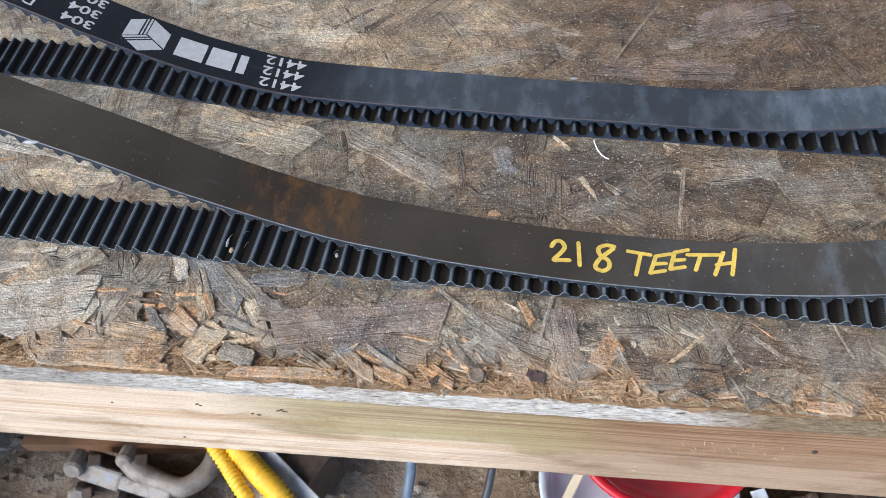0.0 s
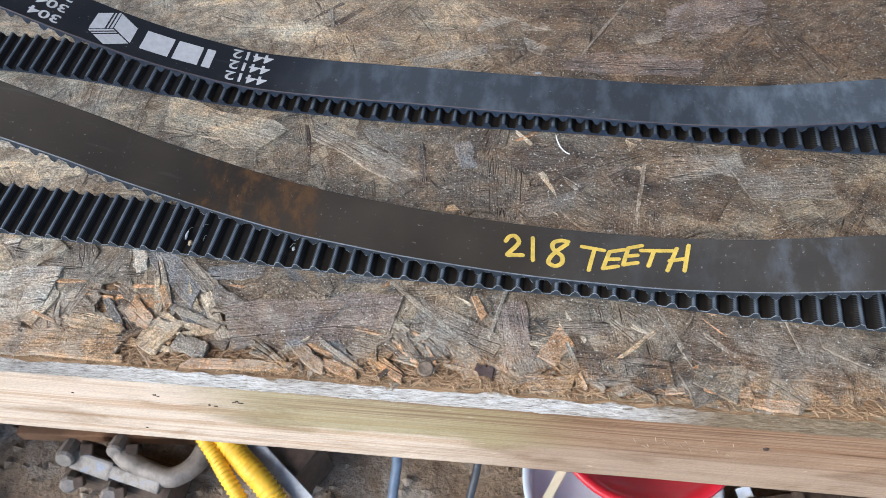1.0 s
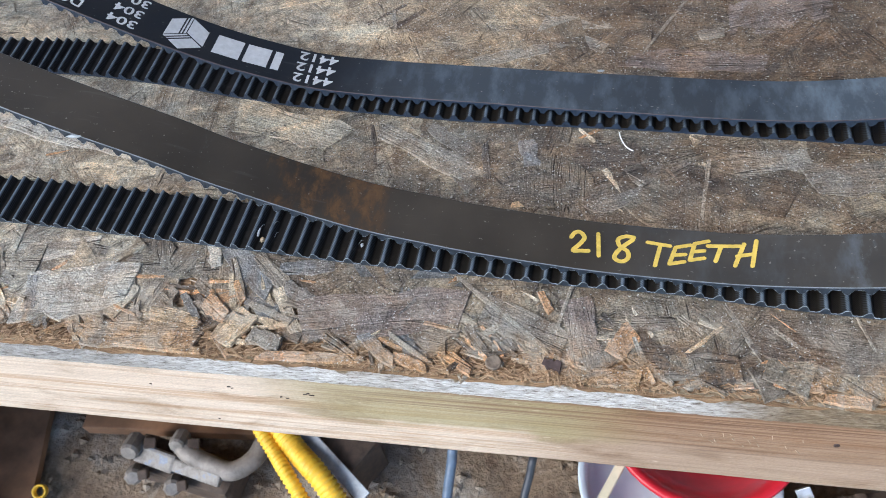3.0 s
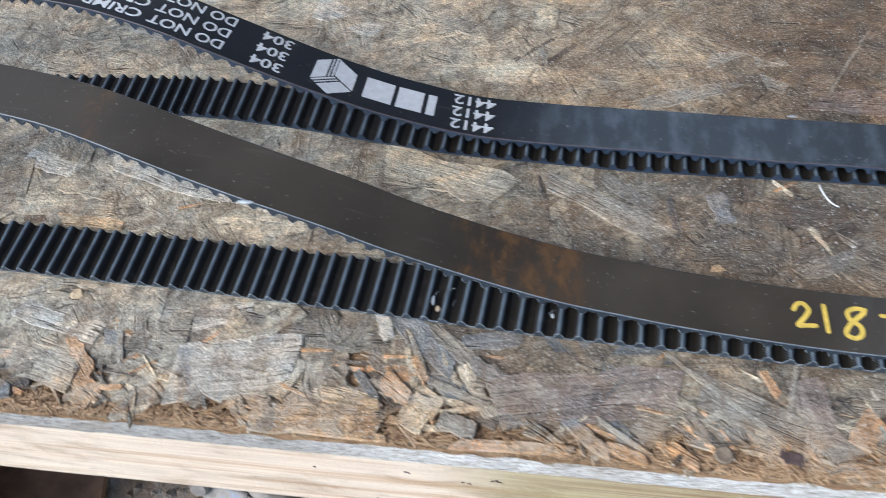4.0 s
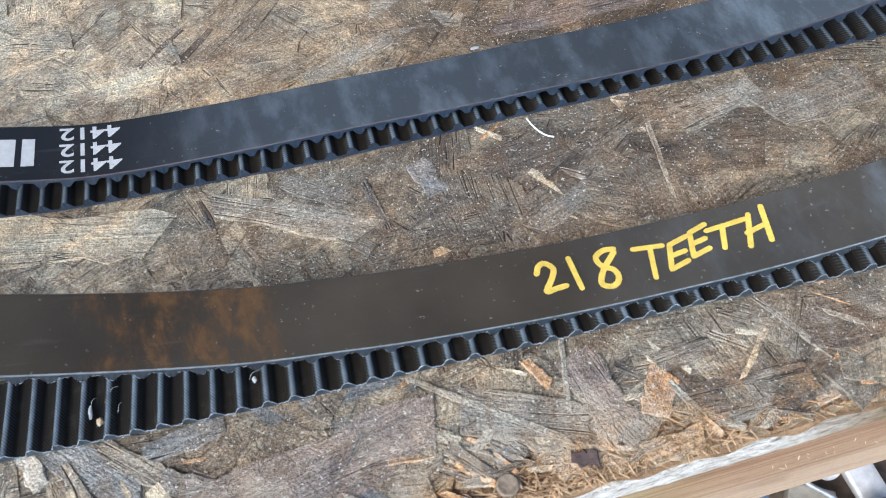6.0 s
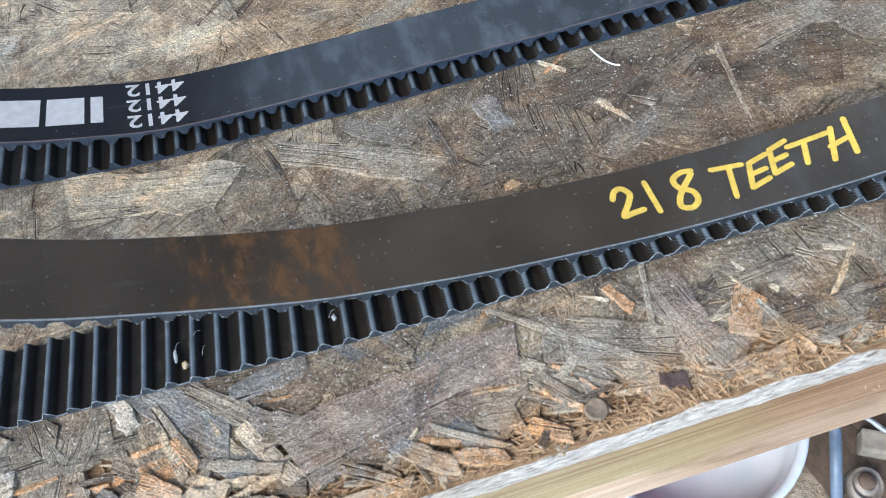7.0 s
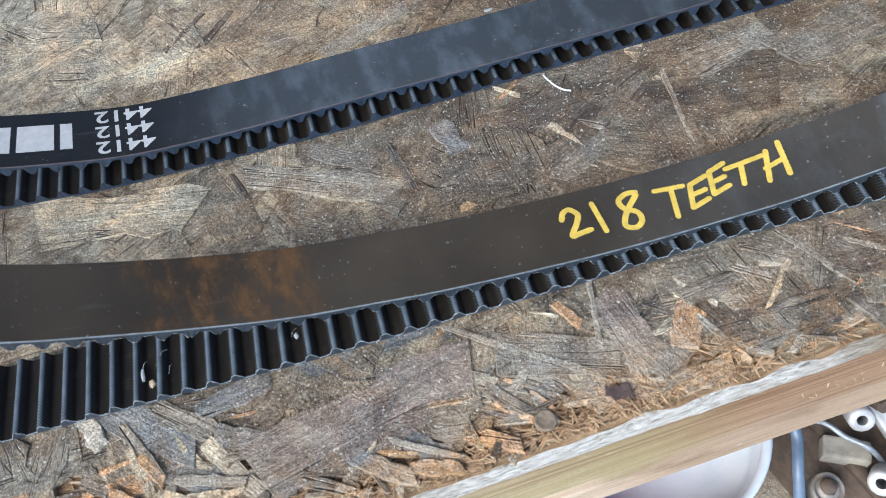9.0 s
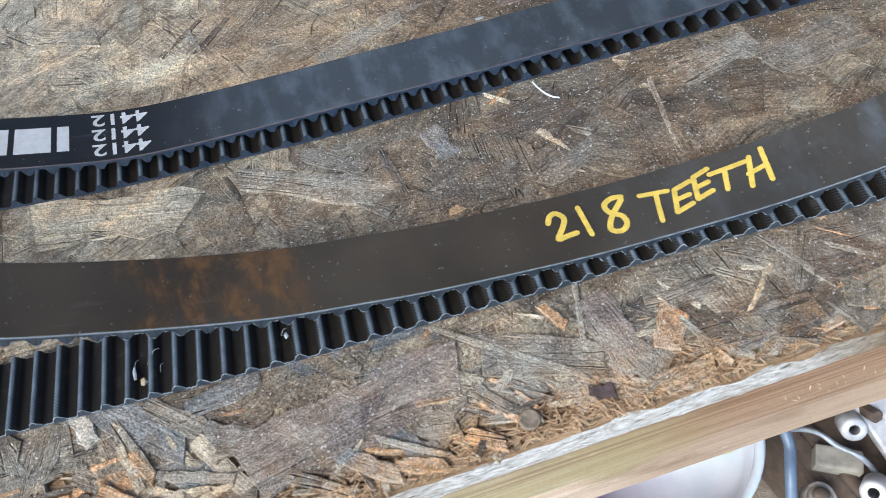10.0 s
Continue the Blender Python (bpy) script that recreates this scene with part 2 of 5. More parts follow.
def make_timber():
    m = Mat("planed_softwood", 0.55)
    pos = m.coord("Position")
    x = m.axis(pos, 0)
    warp = m.noise(m.scaled(pos, (2.2, 9, 9)), 1.0, 2.0, 0.5)
    w = m.t.nodes.new("ShaderNodeTexNoise")
    w.inputs["Scale"].default_value, w.inputs["Detail"].default_value, w.inputs["Distortion"].default_value = 1.0, 3.0, 0.8
    m.t.links.new(m.scaled(pos, (3.0, 60, 150)), w.inputs["Vector"])
    rings = w.outputs["Fac"]
    fine = m.noise(m.scaled(pos, (14, 500, 900)), 1.0, 6.0, 0.7, 0.3)
    light = m.ramp(rings, (0.35, (0.72, 0.60, 0.475)), (0.5, (0.79, 0.685, 0.555)), (0.60, (0.60, 0.43, 0.29)), (0.67, (0.76, 0.645, 0.51)))
    red = m.ramp(rings, (0.35, (0.56, 0.41, 0.29)), (0.5, (0.50, 0.34, 0.22)), (0.565, (0.40, 0.235, 0.135)), (0.60, (0.20, 0.10, 0.055)), (0.65, (0.50, 0.345, 0.23)))
    red = m.mix(1.0, red, (0.72, 0.69, 0.66), "MULTIPLY")
    low = m.band(m.math("ADD", m.axis(pos, 2), m.math("MULTIPLY", warp, 0.05)), TOP - 1.0, TOP - 0.035, 0.008)
    red = m.mix(m.math("MULTIPLY", low, 0.75), red, (0.47, 0.36, 0.265))
    c = m.mix(m.band(m.math("ADD", x, m.math("MULTIPLY", warp, 0.08)), 0.08, 3.0, 0.05), light, red)
    # a greenish damp stain
    z = m.axis(pos, 2)
    ragged = m.math("ADD", z, m.math("MULTIPLY", m.noise(m.scaled(pos, (22, 1, 45)), 1.0, 3.0), -0.05))
    stain = m.math("MULTIPLY", m.band(x, -0.10, 0.075, 0.035), m.band(ragged, TOP - 0.092, TOP, 0.006))
    c = m.mix(m.math("MULTIPLY", stain, 0.7), c, (0.33, 0.29, 0.13))
    c = m.mix(0.55, c, m.ramp(fine, (0.32, 0.6), (0.5, 0.98), (0.68, 1.1)), "MULTIPLY")
    c = m.mix(0.5, c, m.ramp(m.noise(pos, 700.0, 3.0, 0.7), (0.35, 0.7), (0.65, 1.2)), "MULTIPLY")
    # dry scuffs and specks
    speck = m.ramp(m.noise(m.scaled(pos, (90, 90, 220)), 1.0, 2.0), (0.72, 0.0), (0.76, 1.0))
    c = m.mix(m.math("MULTIPLY", speck, 0.5), c, (0.78, 0.68, 0.52))
    dirt = m.ramp(m.noise(m.scaled(pos, (30, 60, 60)), 1.0, 3.0), (0.66, 0.0), (0.78, 0.5))
    c = m.mix(dirt, c, (0.24, 0.18, 0.14))
    c = m.mix(0.8, c, m.ramp(m.noise(m.scaled(pos, (16, 40, 42)), 1.0, 5.0, 0.65, 0.6), (0.34, (0.62, 0.55, 0.48)), (0.5, (1.0, 1.0, 1.0)), (0.7, (1.08, 1.08, 1.08))), "MULTIPLY")
    # close dark growth lines along the upper edge
    close = m.noise(m.scaled(pos, (1.6, 40, 520), turn=(0, 0.02, 0)), 1.0, 3.0, 0.55, 0.4)
    upper = m.math("MULTIPLY", m.band(m.math("ADD", z, m.math("MULTIPLY", warp, 0.03)), TOP - 0.031, TOP + 1.0, 0.008), m.band(x, -0.06, 3.0, 0.08))
    c = m.mix(m.math("MULTIPLY", upper, m.ramp(close, (0.48, 0.0), (0.60, 0.75))), c, (0.20, 0.105, 0.055))
    c = m.mix(1.0, c, (0.90, 0.875, 0.875), "MULTIPLY")
    return m.done(c, m.ramp(fine, (0.3, 0.65), (0.8, 0.45)), m.bump(m.math("ADD", fine, rings), 0.0005, 0.6))


def make_rubber(name, base, rough, marks, scuffs_sheen):
    """Belt back: black rubber, dusty. marks: rust stains (from, to, strength along x); then (from, to, strength) of
    pale rubbed places and, where wide, of a blue-grey dust film with sky sheen put into the colour.
    """
    m = Mat(name, rough)
    m.b.inputs["Specular IOR Level"].default_value = 0.38
    pos = m.coord("Position")
    x = m.axis(pos, 0)
    cloud = m.noise(pos, 24.0, 5.0, 0.6)
    c = m.mix(m.ramp(cloud, (0.35, 0.0), (0.7, 1.0)), base, tuple(v * 1.7 + 0.002 for v in base))
    for lo, hi, s in marks:
        rust = m.noise(m.scaled(pos, (105, 50, 50), at=(lo * 90, 0, 0)), 1.0, 8.0, 0.74, 0.3)
        mask = m.math("MULTIPLY", m.band(m.math("ADD", x, m.math("MULTIPLY", m.math("SUBTRACT", rust, 0.5), 0.03)), lo, hi, 0.004), m.ramp(rust, (0.44, 0.0), (0.58, s)))
        c = m.mix(mask, c, m.ramp(rust, (0.42, (0.036, 0.022, 0.013)), (0.68, (0.105, 0.054, 0.020))))
    # spans wider than 0.1 paint a blue-grey sky sheen, short ones are rubbed
    for lo, hi, s in scuffs_sheen:
        rub_sheen = m.noise(m.scaled(pos, (90, 40, 40), turn=(0, 0, 0.4)), 1.0, 5.0, 0.65)
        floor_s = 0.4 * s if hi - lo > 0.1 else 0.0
        c = m.mix(m.math("MULTIPLY", m.band(x, lo, hi, min(0.03, (hi - lo) / 2.5)), m.ramp(rub_sheen, (0.46, floor_s), (0.66, s))), c, (0.20, 0.25, 0.30))
    speck = m.ramp(m.noise(pos, 420.0, 2.0, 0.6), (0.69, 0.0), (0.75, 0.7))
    c = m.mix(speck, c, (0.20, 0.19, 0.17))
    scr = m.ramp(m.noise(m.scaled(pos, (26, 260, 60), turn=(0, 0, 0.5)), 1.0, 3.0), (0.64, 0.0), (0.78, 0.22))
    c = m.mix(scr, c, (0.12, 0.12, 0.12))
    return m.done(c, m.ramp(cloud, (0.3, rough - 0.07), (0.7, rough + 0.12)), m.bump(m.noise(pos, 900.0, 2.0), 0.0001, 0.5))


def make_fabric(name, base):
    """Toothed side: nylon twill over rubber."""
    m = Mat(name, 0.55)
    m.b.inputs["Specular IOR Level"].default_value = 0.22
    uv, pos = m.coord("UV"), m.coord("Position")
    w = m.t.nodes.new("ShaderNodeTexWave")
    w.inputs["Scale"].default_value, w.inputs["Distortion"].default_value = 1.0, 0.6
    m.t.links.new(m.scaled(uv, (330, 330, 1), turn=(0, 0, 0.6)), w.inputs["Vector"])
    d = m.noise(pos, 120.0, 4.0)
    c = m.mix(m.ramp(w.outputs["Fac"], (0.3, 0.0), (0.8, 1.0)), base, tuple(v * 1.25 for v in base))
    # crowns of the teeth rubbed to grey, their blue sky highlight put into the colour
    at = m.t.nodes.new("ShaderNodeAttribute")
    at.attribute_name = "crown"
    worn_lit = m.math("MULTIPLY", m.ramp(at.outputs["Fac"], (0.82, 0.0), (0.97, 1.0)), m.ramp(m.math("ADD", m.math("MULTIPLY", d, 0.7), m.math("MULTIPLY", w.outputs["Fac"], 0.3)), (0.35, 0.35), (0.6, 1.0)))
    c = m.mix(worn_lit, c, (0.125, 0.160, 0.200))
    # twill on the flanks, painted lighter as if lit from the side
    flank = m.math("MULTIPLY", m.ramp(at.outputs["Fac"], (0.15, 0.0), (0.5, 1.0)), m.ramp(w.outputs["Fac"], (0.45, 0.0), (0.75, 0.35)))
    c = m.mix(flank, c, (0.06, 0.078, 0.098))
    c = m.mix(m.ramp(d, (0.58, 0.0), (0.8, 0.3)), c, (0.10, 0.085, 0.07))
    return m.done(c, 0.5, m.bump(w.outputs["Fac"], 0.0001, 0.6))


def make_plain(name, colour, rough=0.5, metal=0.0, vary=0.35, scale=60.0, depth=0.0003):
    m = Mat(name, rough, metal)
    n = m.noise(m.coord("Position"), scale, 5.0, 0.6)
    lo, hi = tuple(v * (1 - vary) for v in colour), tuple(min(1.0, v * (1 + vary)) for v in colour)
    return m.done(m.ramp(n, (0.3, lo), (0.7, hi)), m.ramp(n, (0.3, rough * 0.85), (0.7, min(1, rough * 1.15))), m.bump(n, depth, 0.6))


def make_dirt():
    m = Mat("dusty_earth_floor", 0.95)
    pos = m.coord("Position")
    a, b = m.noise(pos, 9.0, 6.0, 0.65, 0.4), m.noise(pos, 130.0, 4.0, 0.7)
    c = m.ramp(a, (0.3, (0.13, 0.08, 0.05)), (0.5, (0.26, 0.19, 0.13)), (0.68, (0.44, 0.39, 0.33)))
    c = m.mix(0.6, c, m.ramp(b, (0.3, 0.4), (0.7, 1.3)), "MULTIPLY")
    return m.done(c, None, m.bump(m.math("ADD", a, b), 0.006, 1.0))


CORE, EDGE, TIMBER, DIRT = make_core(), make_dust_edge(), make_timber(), make_dirt()
SPLINTER = make_fibre("torn_orange_fibres", (0.22, 0.125, 0.065), (0.58, 0.40, 0.24))
CHIP = make_fibre("grey_fibres", (0.16, 0.12, 0.09), (0.50, 0.40, 0.29))
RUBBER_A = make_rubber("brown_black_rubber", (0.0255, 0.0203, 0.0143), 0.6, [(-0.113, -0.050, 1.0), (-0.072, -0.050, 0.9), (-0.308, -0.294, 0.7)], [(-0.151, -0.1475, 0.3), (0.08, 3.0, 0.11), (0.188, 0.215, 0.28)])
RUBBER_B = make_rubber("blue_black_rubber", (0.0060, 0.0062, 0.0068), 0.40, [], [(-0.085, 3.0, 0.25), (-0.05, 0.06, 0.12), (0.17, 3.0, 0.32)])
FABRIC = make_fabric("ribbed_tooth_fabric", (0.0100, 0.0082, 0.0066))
KNOT = make_plain("dark_bark", (0.055, 0.035, 0.032), 0.5, 0, 0.5, 300, 0.001)
FRAY = make_plain("pale_frayed_fabric", (0.26, 0.30, 0.34), 0.8, 0, 0.5, 500)
EDGE_A = make_plain("grey_belt_edge", (0.016, 0.024, 0.036), 0.6, 0, 0.5, 260)
LIP_A = make_plain("pale_grey_belt_lip", (0.11, 0.125, 0.14), 0.6, 0, 0.4, 260)
LIP_B = make_plain("dull_red_belt_lip", (0.045, 0.032, 0.037), 0.6, 0, 0.5, 200)
EDGE_B = make_plain("navy_belt_edge", (0.016, 0.028, 0.050), 0.5, 0, 0.4, 260)
PRINT = make_plain("white_print", (0.46, 0.47, 0.48), 0.6, 0, 0.12, 300)
PAINT = make_plain("yellow_paint_marker", (0.60, 0.43, 0.085), 0.5, 0, 0.2, 260)


# ---- mesh helpers ----
def mesh_object(name, verts, faces, materials, parent=None, uvs=None, smooth=False, slots=None):
    me = bpy.data.meshes.new(name)
    me.from_pydata(verts, [], faces)
    for mat in materials:
        me.materials.append(mat)
    if uvs:
        layer = me.uv_layers.new(name="UVMap")
        layer.data.foreach_set("uv", [v for loop in me.loops for v in uvs[loop.vertex_index]])
    if slots:
        me.polygons.foreach_set("material_index", slots)
    if smooth:
        me.polygons.foreach_set("use_smooth", [True] * len(me.polygons))
    me.update()
    ob = new(name, me)
    ob.parent = parent
    return ob


def part(name, bm, material, parent, label="", smooth=False):
    me = bpy.data.meshes.new(name)
    bmesh.ops.recalc_face_normals(bm, faces=bm.faces)
    bm.to_mesh(me)
    bm.free()
    me.materials.append(material)
    if smooth:
        me.polygons.foreach_set("use_smooth", [True] * len(me.polygons))
    ob = new(name, me)
    ob.parent = parent
    return tagged(ob, label) if label else ob


def block(size, at, bevel=0.002, turn=(0, 0, 0), cuts=0):
    """A box with rounded edges."""
    bm = bmesh.new()
    bmesh.ops.create_cube(bm, size=1.0, matrix=pose(*at, *turn) @ Matrix.Diagonal((*size, 1)))
    if cuts:
        bmesh.ops.subdivide_edges(bm, edges=bm.edges[:], cuts=cuts, use_grid_fill=True)
    else:
        bmesh.ops.bevel(bm, geom=bm.edges[:], offset=bevel, segments=2, affect="EDGES", profile=0.6)
    return bm


def lathe(profile, at, seg=40, turn=(0, 0, 0)):
    """A turned shape from (radius, height) pairs, closed round."""
    bm = bmesh.new()
    m = pose(*at, *turn)
    rings = [[bm.verts.new(m @ Vector((r * math.cos(a), r * math.sin(a), h))) for a in (2 * math.pi * k / seg for k in range(seg))] for r, h in profile]
    for a, b in zip(rings, rings[1:]):
        for k in range(seg):
            bm.faces.new((a[k], a[(k + 1) % seg], b[(k + 1) % seg], b[k]))
    return bm


def spline(points, per=8):
    """Catmull-Rom through the points."""
    p = [Vector(q) for q in points]
    p = [2 * p[0] - p[1], *p, 2 * p[-1] - p[-2]]
    out = []
    for a, b, c, d in zip(p, p[1:], p[2:], p[3:]):
        for k in range(per):
            u = k / per
            out.append(0.5 * (2 * b + (c - a) * u + (2 * a - 5 * b + 4 * c - d) * u * u + (3 * b - a - 3 * c + d) * u ** 3))
    return out + [p[-2]]


def tube(points, radius, seg=12, per=8, ridge=0.0, every=0.0):
    """A round hose along the points, with ridges where every > 0."""
    path = spline(points, per)
    if every:
        fine = []
        for a, b in zip(path, path[1:]):
            n = max(1, int((b - a).length / (every / 6)))
            fine += [a.lerp(b, k / n) for k in range(n)]
        path = fine + [path[-1]]
    bm, rings, run = bmesh.new(), [], 0.0
    side = Vector((0, 0, 1))
    for i, p in enumerate(path):
        t = (path[min(i + 1, len(path) - 1)] - path[max(i - 1, 0)]).normalized()
        if i:
            run += (p - path[i - 1]).length
        u = t.cross(side if abs(t.z) < 0.95 else Vector((0, 1, 0))).normalized()
        v = t.cross(u)
        r = radius + (ridge * math.cos(2 * math.pi * run / every) if every else 0)
        rings.append([bm.verts.new(p + r * (math.cos(a) * u + math.sin(a) * v)) for a in (2 * math.pi * k / seg for k in range(seg))])
    for a, b in zip(rings, rings[1:]):
        for k in range(seg):
            bm.faces.new((a[k], a[(k + 1) % seg], b[(k + 1) % seg], b[k]))
    bm.faces.new(rings[0]), bm.faces.new(rings[-1])
    return bm


def joined(first, *others):
    """Puts several bmeshes into the first."""
    for bm in others:
        mesh = bpy.data.meshes.new("piece")
        bm.to_mesh(mesh)
        first.from_mesh(mesh)
        bpy.data.meshes.remove(mesh)
        bm.free()
    return first


def empty(name, label, category, **more):
    return tagged(new(name), label, category, **more)


# ---- the floor ----
def build_floor():
    verts, faces = [], []
    xs = [-40, -12, -4, -1.6] + [-1.1 + 0.02 * k for k in range(101)] + [1.4, 4, 12, 40]
    ys = [-40, -12, -4, -1.2] + [-0.5 + 0.02 * k for k in range(56)] + [1.4, 4, 12, 40]
    for y in ys:
        for x in xs:
            near = abs(x + 0.1) < 1.05 and -0.55 < y < 0.65
            h = 0.014 * (noise.noise((x * 9, y * 9, 0)) + 0.6 * noise.noise((x * 31, y * 31, 4))) if near else 0.0
            verts.append((x, y, h - 0.004))
    n = len(xs)
    for j in range(len(ys) - 1):
        for i in range(n - 1):
            faces.append((j * n + i, j * n + i + 1, (j + 1) * n + i + 1, (j + 1) * n + i))
    return tagged(mesh_object("floor", verts, faces, [DIRT], smooth=True), "dusty brown earth floor under the bench", "floor", kind="structure")


build_floor()


def build_rubble():
    r, verts, faces = random.Random(3), [], []
    for _ in range(900):
        x, y, s = r.uniform(-0.75, 0.65), r.uniform(-0.22, 0.35), r.uniform(0.002, 0.009)
        b = len(verts)
        for d in ((1, 0, 0), (0, 1, 0), (-1, 0, 0), (0, -1, 0), (0, 0, 1), (0, 0, -1)):
            k = s * r.uniform(0.6, 1.3)
            verts.append((x + d[0] * k, y + d[1] * k, 0.002 + s * 0.4 + d[2] * k * 0.8))
        for f in ((0, 1, 4), (1, 2, 4), (2, 3, 4), (3, 0, 4), (1, 0, 5), (2, 1, 5), (3, 2, 5), (0, 3, 5)):
            faces.append(tuple(b + i for i in f))
    return tagged(mesh_object("rubble", verts, faces, [DIRT]), "small crumbs of earth and stone on the floor", "rubble", kind="stuff")


build_rubble()


# ---- unseen shed roof and walls, added to cut sky light and shape reflections ----
OLD_WOOD = make_plain("old_brown_wood", (0.16, 0.095, 0.055), 0.8, 0, 0.4, 20)
tagged(part("ceiling", block((2.9, 1.9, 0.06), (-0.2, 0.4, 2.5), 0.004), OLD_WOOD, None), "unseen brown roof added to cut the light from overhead", "ceiling", kind="structure")
tagged(part("wall_north", joined(block((2.95, 0.06, 1.45), (-0.255, 1.33, 0.725), 0.004), block((2.95, 0.06, 0.12), (-0.255, 1.33, 2.41), 0.004), block((0.45, 0.06, 0.9), (-1.505, 1.33, 1.9), 0.004), block((0.2, 0.06, 0.9), (1.12, 1.33, 1.9), 0.004)), OLD_WOOD, None), "unseen brown wall added for reflections, open where the belts mirror sky", "wall", kind="structure")
tagged(part("wall_east", block((0.06, 1.75, 2.47), (1.25, 0.42, 1.235), 0.004), OLD_WOOD, None), "unseen brown wall added to darken reflections from the right", "wall", kind="structure")


# ---- the bench: strand board on a softwood rail ----
board = empty("strand_board", "weathered grey-brown strand board bench top with torn front edge", "board")
X0, X1, Y1 = -0.85, 0.75, 0.55


def build_board_face(name, x0, x1, y0, y1, step):
    """The rough face of the board between and through the strands."""
    nx, ny = round((x1 - x0) / step), round((y1 - y0) / step)
    verts, faces = [], []
    for j in range(ny + 1):
        y = y0 + (y1 - y0) * j / ny
        edge = max(0.0, 1 - (y - FRONT) / 0.022)
        for i in range(nx + 1):
            x = x0 + (x1 - x0) * i / nx
            h = 0.0011 * noise.noise((x * 34, y * 60, 1)) + 0.0009 * noise.noise((x * 95, y * 190, 5)) + 0.0004 * noise.noise((x * 330, y * 420, 8))
            h -= edge * edge * (0.0010 + 0.0016 * noise.noise((x * 70, y * 90, 2)))
            h += 0.0006 * min(1.0, max(0.0, (y - 0.085) / 0.04))
            verts.append((x, y + edge * 0.002 * noise.noise((x * 70, 3, 2)), TOP - 0.0016 + min(h, 0.0012)))
    m = nx + 1
    for j in range(ny):
        for i in range(nx):
            a = j * m + i
            faces.append((a, a + 1, a + m + 1, a + m))
    return mesh_object(name, verts, faces, [CORE], board, [(v[0], v[1]) for v in verts], smooth=True)


build_board_face("board_face", -0.57, 0.37, FRONT, 0.335, 0.0011)
for x0, x1, y0, y1 in ((X0, -0.57, FRONT, Y1), (0.37, X1, FRONT, Y1), (-0.57, 0.37, 0.335, Y1)):
    build_board_face("board_face", x0, x1, y0, y1, 0.006)
part("board_core", block((X1 - X0, Y1 - FRONT - 0.004, 0.0145), ((X0 + X1) / 2, (Y1 + FRONT) / 2 + 0.001, TOP - 0.0095), 0.0005), CORE, board)


def build_edge_crust():
    """The sawn edge of the board, dusted white: layered and crumbling."""
    verts, faces, nx, nz = [], [], 700, 9
    for k in range(nx + 1):
        x = X0 + (X1 - X0) * k / nx
        for j in range(nz + 1):
            v = j / nz
            z = TOP - 0.0172 * v - 0.0006
            y = FRONT + 0.0042 * (1 - v) ** 2 - 0.001
            y += (1 - 0.75 * v) * (0.0018 * noise.noise((x * 60, z * 240, 3)) + 0.0014 * noise.noise((x * 210, z * 500, 9)))
            verts.append((x, y, z + 0.0008 * noise.noise((x * 45, j * 0.7, 5)) * (0 < j < nz)))
    for k in range(nx):
        for j in range(nz):
            a = k * (nz + 1) + j
            faces.append((a, a + 1, a + nz + 2, a + nz + 1))
    return tagged(mesh_object("sawn_edge", verts, faces, [EDGE], board), "sawn edge dusted white")


build_edge_crust()


class Strands:
    """Collects thin wood strands into one mesh."""

    def __init__(self):
        self.v, self.f, self.uv = [], [], []

    def add(self, r, cx, cy, length, width, turn, z, tilt=0.0, pitch=0.0, thick=0.0011, rough=0.22):
        """One strand: an uneven outline with splintered ends, a top face and sides."""
        n = 8
        half = []
        for s in (1, -1):
            for k in range(n):
                u = (-1 + 2 * k / (n - 1)) * s
                end, near = abs(u) > 0.9, abs(u) > 0.6
                wl = s * (1 + r.uniform(-rough, rough)) * (r.uniform(0.7, 1.0) if end else 1.0)
                half.append((u * length / 2 * (1 + (r.uniform(-0.25, 0.15) if near else r.uniform(-0.04, 0.04))), -wl * width / 2))
        b, ca, sa = len(self.v), math.cos(turn), math.sin(turn)
        ox, oy = r.uniform(0, 9), r.uniform(0, 9)
        for drop, grow in ((0.0, 0.0), (thick, min(0.0004, 0.15 * width))):
            for u, w in half:
                u2, w2 = u + math.copysign(grow, u), w + math.copysign(grow, w)
                h = z + tilt * w + pitch * u - drop
                self.v.append((cx + u2 * ca - w2 * sa, cy + u2 * sa + w2 * ca, h))
                self.uv.append((ox + u2, oy + w2))
        m = len(half)
        self.f.append(tuple(range(b + m - 1, b - 1, -1)))
        for k in range(m):
            q = (k + 1) % m
            self.f.append((b + k, b + q, b + m + q, b + m + k))

    def object(self, name, material, parent):
        # faces wound so that the top looks up
        ob = mesh_object(name, self.v, self.f, [material], parent, self.uv)
        bm = bmesh.new()
        bm.from_mesh(ob.data)
        bmesh.ops.recalc_face_normals(bm, faces=bm.faces)
        bm.to_mesh(ob.data)
        bm.free()
        return ob


# hollows where the strands have come off: x, y, half length, half width
HOLLOWS = ((-0.120, -0.079, 0.052, 0.015), (0.030, -0.091, 0.013, 0.018), (0.092, -0.102, 0.020, 0.010), (-0.235, -0.102, 0.03, 0.009), (0.015, 0.006, 0.03, 0.007), (-0.06, -0.112, 0.08, 0.006), (0.08, -0.113, 0.05, 0.005))


def hollow(x, y):
    return any(((x - a) / p) ** 2 + ((y - b) / q) ** 2 < 1.6 for a, b, p, q in HOLLOWS)


